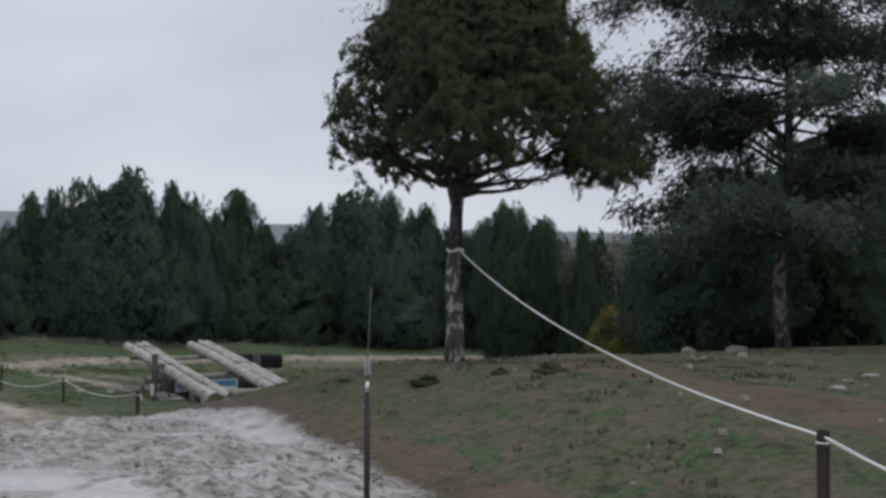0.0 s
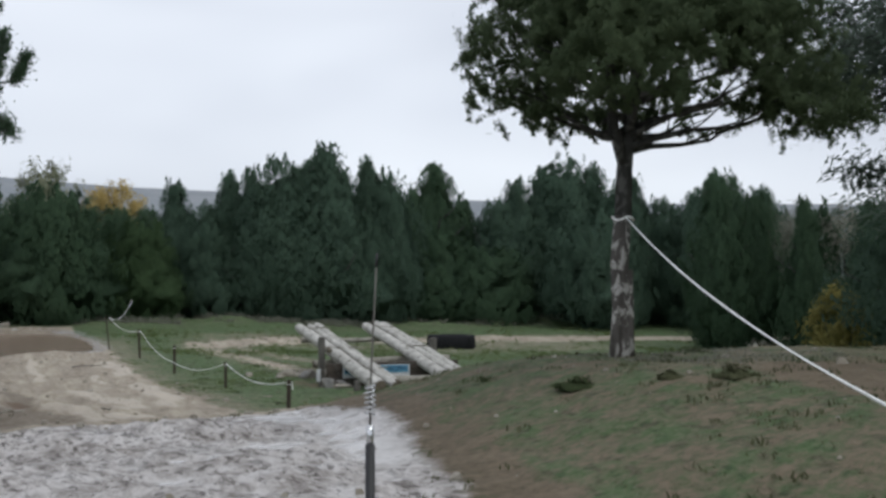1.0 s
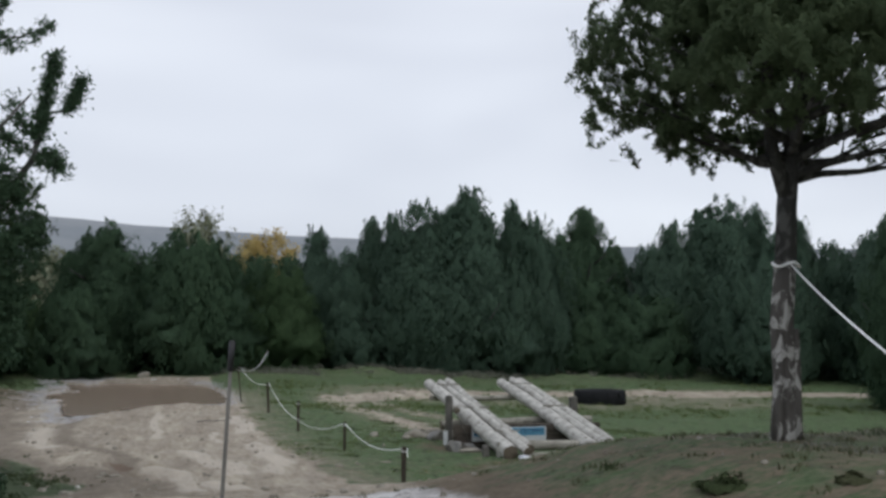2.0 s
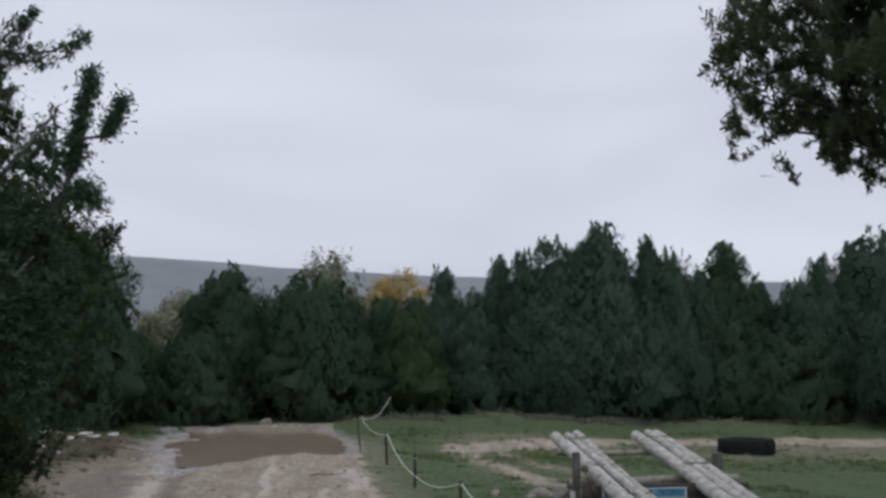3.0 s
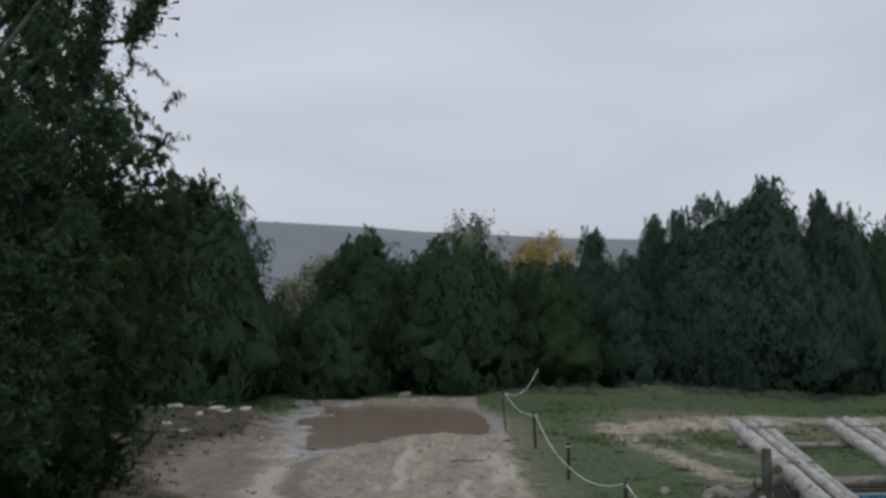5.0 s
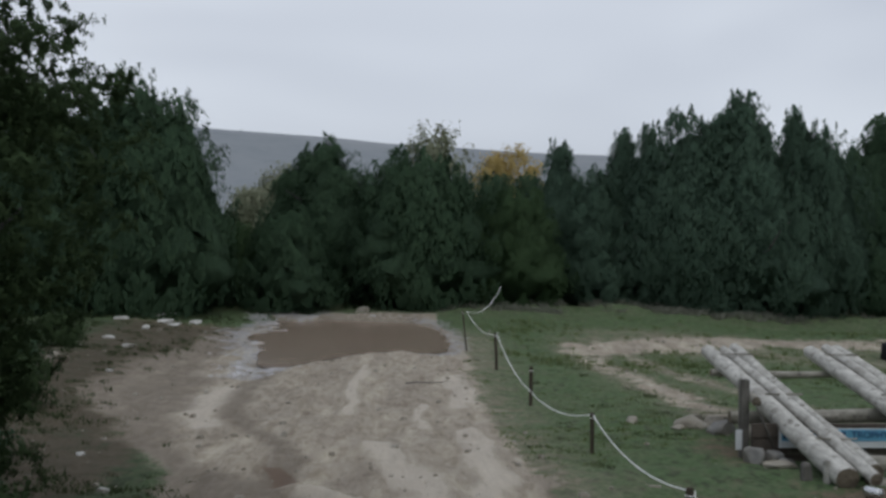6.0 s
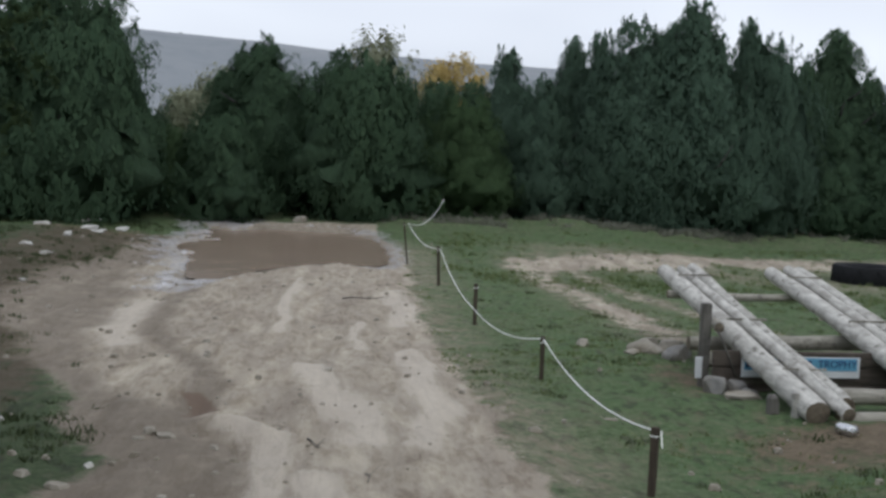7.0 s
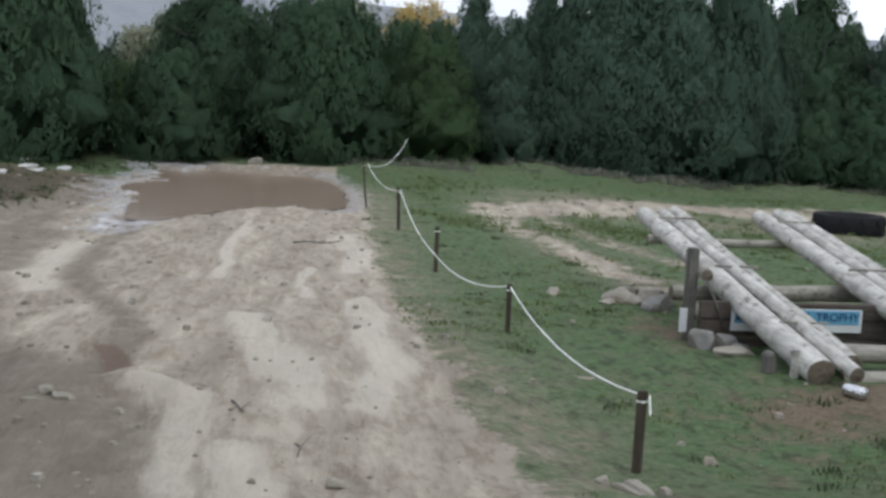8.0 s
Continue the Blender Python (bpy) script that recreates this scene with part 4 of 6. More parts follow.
WOOD_FAR_EAST = [
    (25.5, 26.0, 5.4, 1.1, "c"),
    (19.5, 16.3, 4.5, 0.6, "c"),
    (23.0, 18.5, 4.3, 1.2, "p"),
    (19.8, 13.3, 3.7, 1.0, "r"),
    (15.6, 7.6, 4.5, 1.3, "r"),
    (17.8, 6.6, 5.9, 1.8, "r"),
    (18.1, 4.5, 5.7, 1.6, "r"),
    (19.1, 3.1, 5.2, 1.7, "r"),
    (17.7, 8.2, 4.3, 1.6, "r"),
    (19.2, 6.4, 5.0, 1.6, "r"),
    (13.3, 4.1, 3.6, 1.1, "r"),
    (14.4, 2.8, 3.2, 1.1, "r"),
    (24.2, 25.7, 5.3, 1.0, "c"),
    (25.6, 24.6, 4.6, 1.0, "r"),
    (20.5, 16.7, 4.4, 0.6, "c"),
    (22.1, 16.6, 4.4, 0.7, "c"),
    (19.7, 18.7, 4.9, 0.7, "r"),
    (21.6, 21.1, 4.3, 0.9, "p"),
    (21.3, 18.7, 4.3, 0.8, "p"),
    (21.0, 16.4, 4.3, 0.8, "p"),
    (19.6, 13.5, 4.2, 0.8, "r"),
    (18.9, 19.3, 5.5, 0.9, "r"),
    (12.1, 3.6, 3.9, 1.25, "r"),
    # three unseen trees, added out of view to shade the bank
    (12.0, -6.0, 8.6, 1.8, "r"),
    (10.8, -9.2, 9.0, 1.8, "r"),
    (7.5, -14.5, 8.5, 1.8, "r"),
]
WOOD = WOOD_WEST + WOOD_MIDDLE + WOOD_EAST + WOOD_FAR_EAST
J_LABEL = {"s": "low broad dark green juniper reaching down to the grass", "r": "dense dark green juniper with a rounded uneven crown", "c": "dark green juniper with a pointed spiky crown",
           "o": "low olive-green juniper shrub at the field's edge", "p": "thin brownish half-bare shrub tree"}


def build_wood():
    kinds = {
        "r": [make_juniper("juniper_tree", 50 + i, "round", 6.0, 1.6, 0.05, 190, 80, 0.95, 0.15, 26, m) for i, m in enumerate((M_JUNIPER, M_JUNIPER, M_JUNIPER_B, M_JUNIPER_B))],
        "c": [make_juniper("juniper_tree", 70 + i, "cone", 5.2, 1.25, 0.05, 150, 80, 0.85, 0.14, 22, m) for i, m in enumerate((M_JUNIPER, M_JUNIPER, M_JUNIPER_B, M_JUNIPER_B))],
        "o": [make_juniper("juniper_shrub", 80, "round", 3.1, 1.3, 0.0, 150, 70, 0.55, 0.11, 10, M_SHRUB)],
        "s": [make_juniper("juniper_tree", 82 + i, "round", 3.1, 1.5, 0.0, 230, 76, 0.62, 0.12, 16, m) for i, m in enumerate((M_JUNIPER, M_JUNIPER, M_JUNIPER_B, M_JUNIPER_B))],
        "p": [make_tree("bare_tree", 85, "round", 4.3, 1.2, 0.6, 90, 50, 0.35, 0.09, 10, M_DRY)],
    }
    size = {"r": (6.0, 1.6), "c": (5.2, 1.25), "o": (3.1, 1.3), "s": (3.1, 1.5), "p": (4.3, 1.2)}
    used = {}
    count = {}
    g = random.Random(4)
    for x, y, hgt, rad, k in WOOD:
        k = "s" if k == "r" and hgt < 2.9 * rad else k
        half = len(kinds[k]) // 2
        blue = half and (4.5 < x < 13 or x > 17.5 and y > 20)
        c = count.get((k, blue), 0)
        count[(k, blue)] = c + 1
        pick = (half if blue else 0) + c % max(half, 1)
        src = kinds[k][pick]
        h0, r0 = size[k]
        sr = rad * 1.55 / r0
        low = 0.3 * float(ease(x, 6, 11) * ease(y, 5, 10) * ease(y, 27, 33) * (1 - ease(y, 36, 44)))
        m = pose(x, y, float(land(x, y)) - 0.05, 0, 0, g.uniform(0, 360)) @ Matrix.Diagonal((sr, sr, (hgt + low) / h0 * 0.98, 1))
        if (k, pick) not in used:
            src.matrix_basis = m
            ob = src
        else:
            ob = copy_thing(src, m @ Matrix.Diagonal((*[1 / c for c in src.scale], 1)))
        used[(k, pick)] = True
        tagged(ob, J_LABEL[k], "shrub" if k == "o" else "tree", "junipers at the field's edge")


build_wood()


def far_tree(name, x, y, top, radius, mat, seed, label, clumps=60):
    z0 = float(land(x, y))
    ob = make_tree(name, seed, "dome", top - z0, radius, 1.5, clumps, 70, 0.45, 0.24, 10, mat, 0.12)
    ob.matrix_basis = pose(x, y, z0)
    tagged(ob, label, "tree")


far_tree("pale_tree", 2.3, 58.8, 8.0, 2.3, M_PALE, 91, "pale thin-leaved tree behind the dark junipers")
far_tree("pale_tree", -5.6, 56.5, 5.4, 1.3, M_PALE, 92, "pale olive tree behind the dark junipers")
far_tree("pale_tree", -5.9, 46.6, 3.9, 1.1, M_PALE, 93, "low pale tree in the gap of the wood")
far_tree("yellow_tree", 7.4, 81.5, 8.2, 1.7, M_YELLOW, 94, "golden yellow autumn tree far behind the wood")
for k, (deg, wide) in enumerate(((-7.2, 2.4), (9.6, 2.6), (3.8, 2.0))):
    ob = make_tree("ridge_tree", 96 + k, "round", 5.0, wide, 0.0, 40, 24, 0.7, 0.9, 2, M_JUNIPER_B, 0.4)
    ob.matrix_basis = pose(math.sin(radians(deg)) * 950, math.cos(radians(deg)) * 950, ridge_top(deg) - 0.5)
    tagged(ob, "tiny dark tree on the far ridge", "tree", "trees on the ridge")
far_tree("yellow_tree", 9.3, 81.3, 8.7, 1.9, M_YELLOW, 95, "golden yellow autumn tree far behind the wood")


# ---- the lone juniper on the bank ----
def build_bank_tree():
    x, y = 3.025, -0.80
    z0 = gz(x, y)
    ob = empty("bank_tree", x, y, z0, label="tall juniper with an umbrella crown and lichen-grey trunk on the bank", category="tree")
    g = np.random.default_rng(7)
    low = [(0.03, 0.0, -0.2), (0.02, 0, 0.05), (0.045, 0.0, 0.4), (0.04, 0.02, 0.8), (0.10, 0.06, 1.22)]
    v, f = join_tubes([tube(low, [0.115, 0.088, 0.076, 0.074, 0.070], 14), tube([(0.09, -0.04, -0.15), (0.11, -0.03, 0.3), (0.12, -0.01, 0.75)], [0.055, 0.042, 0.024], 8), tube([(-0.05, -0.05, -0.15), (-0.045, -0.045, 0.25), (-0.01, -0.03, 0.6)], [0.05, 0.036, 0.02], 8)])
    v = [p * 1 + Vector((g.normal() * 0.007, g.normal() * 0.007, 0)) for p in v]
    mesh_ob("trunk", v, f, M_BARK_PALE, ob, "shredded pale grey lower trunk")
    t = [tube([(0.10, 0.06, 1.20), (0.12, 0.07, 1.6), (0.13, 0.05, 1.8), (0.2, 0.0, 2.4), (0.22, 0, 3.2), (0.22, 0, 4.0)], [0.075, 0.070, 0.066, 0.054, 0.036, 0.015], 10),
         tube([(0.10, 0.05, 1.68), (-0.02, 0.02, 2.0), (-0.06, 0, 2.6), (-0.15, 0, 3.4)], [0.055, 0.05, 0.04, 0.015], 8)]
    for a, z, ln, rise in ((0, 1.78, 1.25, 0.32), (20, 1.86, 1.1, 0.45), (-35, 2.0, 1.3, 0.4), (60, 2.0, 1.2, 0.5), (110, 2.05, 1.3, 0.5), (150, 1.95, 1.1, 0.35),
                           (185, 1.9, 1.2, 0.4), (215, 2.1, 1.3, 0.5), (250, 2.0, 1.3, 0.45), (290, 1.95, 1.3, 0.35), (325, 2.2, 1.3, 0.55), (-50, 1.85, 1.35, 0.22)):
        a = radians(a)
        p = Vector((0.13, 0.05, z))
        q = [p + Vector((math.cos(a) * ln * s, math.sin(a) * ln * s, rise * s ** 1.6 + 0.04 * math.sin(7 * s + a))) for s in (0, 0.2, 0.45, 0.7, 1.0)]
        t.append(tube(q, [0.034, 0.027, 0.02, 0.014, 0.005], 6))
        for k in range(3):
            s = 0.35 + 0.2 * k
            b = p + Vector((math.cos(a) * ln * s, math.sin(a) * ln * s, rise * s ** 1.6))
            a2 = a + (0.6 if k % 2 else -0.6)
            t.append(tube([b, b + Vector((math.cos(a2) * 0.3, math.sin(a2) * 0.3, 0.08)), b + Vector((math.cos(a2) * 0.55, math.sin(a2) * 0.55, 0.2))], [0.012, 0.008, 0.003], 5))
    v, f = join_tubes(t)
    mesh_ob("upper_trunk", v, f, M_BARK, ob, "dark upper trunk and spreading limbs")
    cs = []
    while len(cs) < 2500:
        u, a = g.uniform(0, 1) ** 0.85, g.uniform(0, 6.283)
        prof = np.interp(u, [0, 0.12, 0.35, 0.6, 0.85, 1.0], [0.78, 1.0, 1.0, 0.88, 0.62, 0.25])
        edge = 1.44 * prof * (1 + 0.10 * math.sin(3 * a + 1.0) + 0.08 * math.sin(5 * a + 4 * u) + 0.05 * math.sin(11 * a + 7 * u))
        k = g.uniform(0.40, 1.0) if u > 0.25 else g.uniform(0.55, 1.03)
        if u < 0.30 and math.cos(a + 0.58) > 0.35 and g.uniform() > 0.30:
            continue
        r = edge * k
        cs.append((r * math.cos(a) + 0.02, r * math.sin(a) - 0.5, 2.06 + u * 2.2 + 0.35 * (k < 0.6) * (u < 0.3) - 0.08 * k * k))
    # a looser skirt of hanging sprays on the open side
    for _ in range(125):
        b, c = g.uniform(1.0, 1.78), g.normal() * 0.45
        cs.append((0.02 + 0.83 * b + 0.56 * c, -0.35 - 0.56 * b + 0.83 * c, 1.92 + 1.1 * g.uniform() ** 1.3 * (2.0 - b)))
    out = [sprays(g, cs, 92, 0.24, 0.024)]
    for _ in range(130):
        u, a = g.uniform(0.22, 0.9), g.uniform(0, 6.283)
        r = 1.0 * g.uniform(0, 1)
        c = np.array([r * math.cos(a) - 0.12, r * math.sin(a) - 0.5, 2.35 + u * 1.8])
        out.append((c + g.normal(size=(190, 3)) * 0.20, np.broadcast_to(c, (190, 3))))
    p, q = np.concatenate([a for a, b in out]), np.concatenate([b for a, b in out])
    foliage("crown", p, facing(p, (0, -0.5, 2.6), (1.4, 1.4, 1.3), q, 0.7), 0.062, 0.016, -0.5, g, M_JUNIPER_T, ob)


build_bank_tree()


def big_tree(name, x, y, seed, height, radius, low, clumps, per, spread, leaf, mat, r0, lean, label, bark, fill=True):
    g = np.random.default_rng(seed)
    ob = empty(name, x, y, gz(x, y), label=label, category="tree")
    v, f = trunk_tubes(g, height * 0.85, r0, 16, lean)
    mesh_ob("trunk", v, f, bark, ob)
    cs, _ = crown_points(g, "dome", height, radius, low, clumps, 4, spread * 1.3, 0, 1.0)
    p, q = sprays(g, cs, per, spread * 1.15, spread * 0.11)
    if fill:
        a, b = crown_points(g, "dome", height, radius * 0.8, low, clumps // 4, per, spread * 2, 0, 1.0)
        p, q = np.concatenate([p, a]), np.concatenate([q, b])
    out = facing(p, (0, 0, low + 0.4 * (height - low)), (radius, radius, height * 0.5), q, 0.8)
    foliage("crown", p, out, leaf, leaf * 0.42, -0.3, g, mat, ob)
    if fill:
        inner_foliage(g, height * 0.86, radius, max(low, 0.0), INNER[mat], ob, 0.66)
    return ob


def branch_tree(name, x, y, seed, height, limbs, reach, first, leaf, mat, bark, r0, label):
    """An open tree: a bent trunk, tiers of spreading limbs, and flat hanging sprays along each limb."""
    g = np.random.default_rng(seed)
    ob = empty(name, x, y, gz(x, y), label=label, category="tree")
    spine = [(0, 0, -0.2), (-0.04, 0.02, 0.5), (-0.07, 0.03, 0.95), (0.02, 0.02, 1.6), (0.12, 0.0, 2.3), (0.16, 0, 3.6), (0.2, 0.05, 5.4), (0.22, 0.05, height - 0.2)]
    zs = [q[2] for q in spine]
    v, f = tube(spine[:5], [r0 * k for k in (1.35, 1.1, 1.0, 0.95, 0.9)], 10)
    mesh_ob("trunk", v, f, bark, ob, "pale grey lower trunk")
    v, f = tube(spine[4:], [r0 * k for k in (0.9, 0.65, 0.4, 0.1)], 10)
    mesh_ob("upper_trunk", v, f, M_BARK, ob, "dark upper trunk")
    wood, pts, out, axes = [], [], [], []
    extra = 11
    for k in range(limbs + extra):
        z = first + (height - first - 0.3) * ((k + g.uniform(0, 0.8)) / limbs) ** 0.97
        a = k * 2.4 + g.normal() * 0.5
        full = g.uniform(0.6, 1.15)
        if k >= limbs:
            # the side towards the open field carries longer, lower limbs
            z, a, full = 2.4 + 4.4 * (k - limbs) / extra, 2.5 + g.uniform(-0.7, 0.7), g.uniform(0.7, 1.15)
        ln = float(np.interp(z / height, reach[0], reach[1])) * full
        rise = ln * g.uniform(-0.12, 0.50)
        o = np.array([float(np.interp(z, zs, [q[0] for q in spine])), float(np.interp(z, zs, [q[1] for q in spine])), z])
        d, n = np.array([math.cos(a), math.sin(a), 0]), np.array([-math.sin(a), math.cos(a), 0])
        bow = g.normal() * 0.12 * ln

        def at(q):
            return o + d * (ln * q) + n * (bow * q * q) + np.array([0, 0, 1.0]) * (rise * math.sin(q * 2.2) - 0.10 * ln * q ** 3)

        wood.append(tube([at(q) for q in (0, 0.2, 0.45, 0.7, 1.0)], [r0 * 0.34, r0 * 0.25, r0 * 0.18, r0 * 0.11, r0 * 0.04], 6))
        for _ in range(int(9 + 9 * ln)):
            q = g.uniform(0.18, 1.0)
            side = g.choice((-1, 1)) * g.uniform(0.25, 1.0)
            w = d * g.uniform(0.3, 1.0) + n * side
            w = w / np.linalg.norm(w)
            tl = g.uniform(0.35, 0.75) * (0.65 + 0.35 * (1 - q)) * min(1.0, ln / 1.4)
            b = at(q)
            e = b + w * tl + np.array([0, 0, g.uniform(-0.30, 0.30)])
            if g.uniform() < 0.35:
                wood.append(tube([b, (b + e) / 2 + np.array([0, 0, 0.03]), e], [r0 * 0.07, r0 * 0.05, r0 * 0.02], 5))
            m = int(60 * tl / 0.5)
            t = g.uniform(0.1, 1.1, m)
            hang = -np.abs(g.normal(size=m)) * 0.13
            pts.append(b + (e - b) * t[:, None] + g.normal(size=(m, 3)) * np.array([0.09, 0.09, 0.06]) + np.stack([0 * t, 0 * t, hang], 1))
            out.append(np.tile(np.array([0, 0, 0.9]) + d * 0.5, (m, 1)) + g.normal(size=(m, 3)) * 0.3)
            axes.append(np.tile(w * 0.8 + np.array([0, 0, -0.55]), (m, 1)))
    v, f = join_tubes(wood)
    mesh_ob("limb", v, f, M_BARK, ob, "dark spreading limb work")
    foliage("crown", np.concatenate(pts), np.concatenate(out), leaf, leaf * 0.34, 0, g, mat, ob, "", 0.6, np.concatenate(axes))
    return ob


branch_tree("juniper_tree", 9.9, 0.5, 17, 9.3, 76, ((0.0, 0.22, 0.32, 0.55, 0.8, 1.0), (2.2, 3.1, 3.2, 2.6, 1.9, 0.5)), 1.7, 0.11, M_JUNIPER_G, M_BARK_GREY, 0.095,
            "large open juniper with a bent grey trunk on the bank")
lane_tree = big_tree("juniper_tree", -3.65, 1.6, 18, 6.2, 0.86, 1.1, 280, 60, 0.22, 0.052, M_JUNIPER, 0.12, 0.0, "dark juniper beside the muddy lane with a limb reaching over", M_BARK)
big_tree("juniper_tree", -4.55, 6.6, 19, 5.5, 1.74, 0.0, 520, 80, 0.28, 0.062, M_OLIVE, 0.17, 0.0, "tall dark juniper with branches down to the verge", M_BARK)
big_tree("juniper_tree", -8.6, 17.5, 20, 6.0, 1.9, 0.0, 230, 40, 0.36, 0.12, M_JUNIPER, 0.15, 0.0, "dark juniper on the stony verge", M_BARK)


def build_limb():
    """The lane tree's reaching limb, with a leafy leader and one side shoot at its end."""
    g = np.random.default_rng(31)
    z = lane_tree.matrix_basis.translation.z
    ox, oy = -2.03 + 3.65, -0.05
    s, top = 3.12 - z, 3.95 - z
    lines = [([(0, 0.3, 0.9), (ox * 0.5, 0.28, 1.6), (ox, oy, s), (ox + 0.06, oy, s + 0.35), (ox + 0.15, oy, top)], 0.040),
             ([(ox + 0.07, oy, s + 0.36), (ox + 0.20, oy + 0.03, s + 0.38), (ox + 0.29, oy + 0.06, s + 0.48), (ox + 0.34, oy + 0.08, s + 0.67)], 0.012),
             ([(ox + 0.03, oy, s + 0.12), (ox - 0.10, oy, s + 0.28), (ox - 0.17, oy, s + 0.46)], 0.010),
             ([(ox + 0.02, oy, s + 0.05), (ox - 0.14, oy, s + 0.10), (ox - 0.26, oy, s + 0.22)], 0.010),
             ([(ox + 0.02, oy, s), (ox + 0.13, oy - 0.03, s + 0.02), (ox + 0.22, oy - 0.05, s - 0.10)], 0.010)]
    v, f = join_tubes([tube(p, [r * (1 - 0.75 * k / (len(p) - 1)) for k in range(len(p))], 7) for p, r in lines])
    mesh_ob("limb", v, f, M_BARK, lane_tree)
    out = []
    for (p, r), lo, sp, n in zip(lines, (0.62, 0.45, 0.25, 0.25, 0.1), (0.034, 0.032, 0.034, 0.034, 0.045), (2000, 1000, 420, 420, 900)):
        q = np.array(p)
        t = g.uniform(lo, 1.0, n) * (len(q) - 1)
        k = np.minimum(t.astype(int), len(q) - 2)
        c = q[k] + (q[k + 1] - q[k]) * (t - k)[:, None]
        lump = 0.6 + 0.6 * np.abs(np.sin(t * 7))[:, None]
        out.append(c + g.normal(size=(n, 3)) * sp * lump)
    high = [[(0.1, 0.7, 2.7), (0.8, oy + 0.55, 3.82 - z), (ox - 0.42, oy, 4.16 - z), (ox - 0.22, oy, 4.34 - z)],
            [(0.8, oy + 0.55, 3.82 - z), (ox - 0.45, oy, 4.03 - z), (ox - 0.12, oy, 4.07 - z), (ox + 0.16, oy, 4.19 - z)]]
    v, f = join_tubes([tube(p, [0.016, 0.011, 0.008, 0.004], 6) for p in high])
    mesh_ob("limb", v, f, M_BARK, lane_tree, "thin sparse upper limb")
    for p in high:
        q = np.array(p)
        knots = g.uniform(1.1, 3.0, 22)
        t = np.clip(np.repeat(knots, 34) + g.normal(size=22 * 34) * 0.05, 0, 2.999)
        k = t.astype(int)
        c = q[k] + (q[k + 1] - q[k]) * (t - k)[:, None]
        drop = np.repeat(g.uniform(-0.09, 0.05, 22), 34)
        out.append(c + g.normal(size=(len(t), 3)) * 0.022 + np.stack([0 * t, 0 * t, drop], 1))
    cs, _ = crown_points(g, "dome", 3.1 - z, 0.30, 1.75 - z, 90, 5, 0.10, 0)
    out.append(sprays(g, cs + np.array([ox - 0.30, oy, 0]), 40, 0.15, 0.024, 0.0)[0])
    p = np.concatenate(out)
    foliage("limb_foliage", p, g.normal(size=p.shape) + np.array([0, -0.5, 0.5]), 0.048, 0.016, 0.4, g, M_JUNIPER, lane_tree)


build_limb()


# ---- the log ramp ----
def log(parent, a, b, r0, r1, mat, seed, name="log", label=""):
    """A barked-off log from a to b, slightly bent and knotty, with sawn ends."""
    g = np.random.default_rng(seed)
    a, b = Vector(a), Vector(b)
    n, sides = 18, 14
    d = (b - a).normalized()
    side = d.orthogonal().normalized()
    other = d.cross(side)
    ph = g.uniform(0, 6.28, 4)
    vs, fs = [], []
    for i in range(n + 1):
        t = i / n
        bend = side * 0.012 * math.sin(t * 5 + ph[0]) + other * 0.010 * math.sin(t * 4 + ph[1])
        r = (r0 + (r1 - r0) * t) * (1 + 0.03 * math.sin(t * 17 + ph[2]))
        if i in (0, n):
            r *= 0.93
        for k in range(sides):
            an = 2 * math.pi * k / sides
            rr = r * (1 + 0.025 * math.sin(3 * an + ph[3]) + 0.012 * g.normal())
            vs.append(a + (b - a) * t + bend + (side * math.cos(an) + other * math.sin(an)) * rr)
    for i in range(n):
        for k in range(sides):
            p, q = i * sides + k, i * sides + (k + 1) % sides
            fs.append((p, q, q + sides, p + sides))
    ob = mesh_ob(name, vs, fs, mat, parent, label)
    for e, o in ((0, 1), (n, -1)):
        c = a if e == 0 else b
        ring = [vs[e * sides + k] for k in range(sides)]
        ev = [c - d * (0.012 * o)] + ring
        ef = [(0, 1 + (k + 1) % sides, 1 + k) if o == 1 else (0, 1 + k, 1 + (k + 1) % sides) for k in range(sides)]
        mesh_ob("sawn_end", ev, ef, M_LOGEND, ob, "brown sawn log end", False)
    return ob


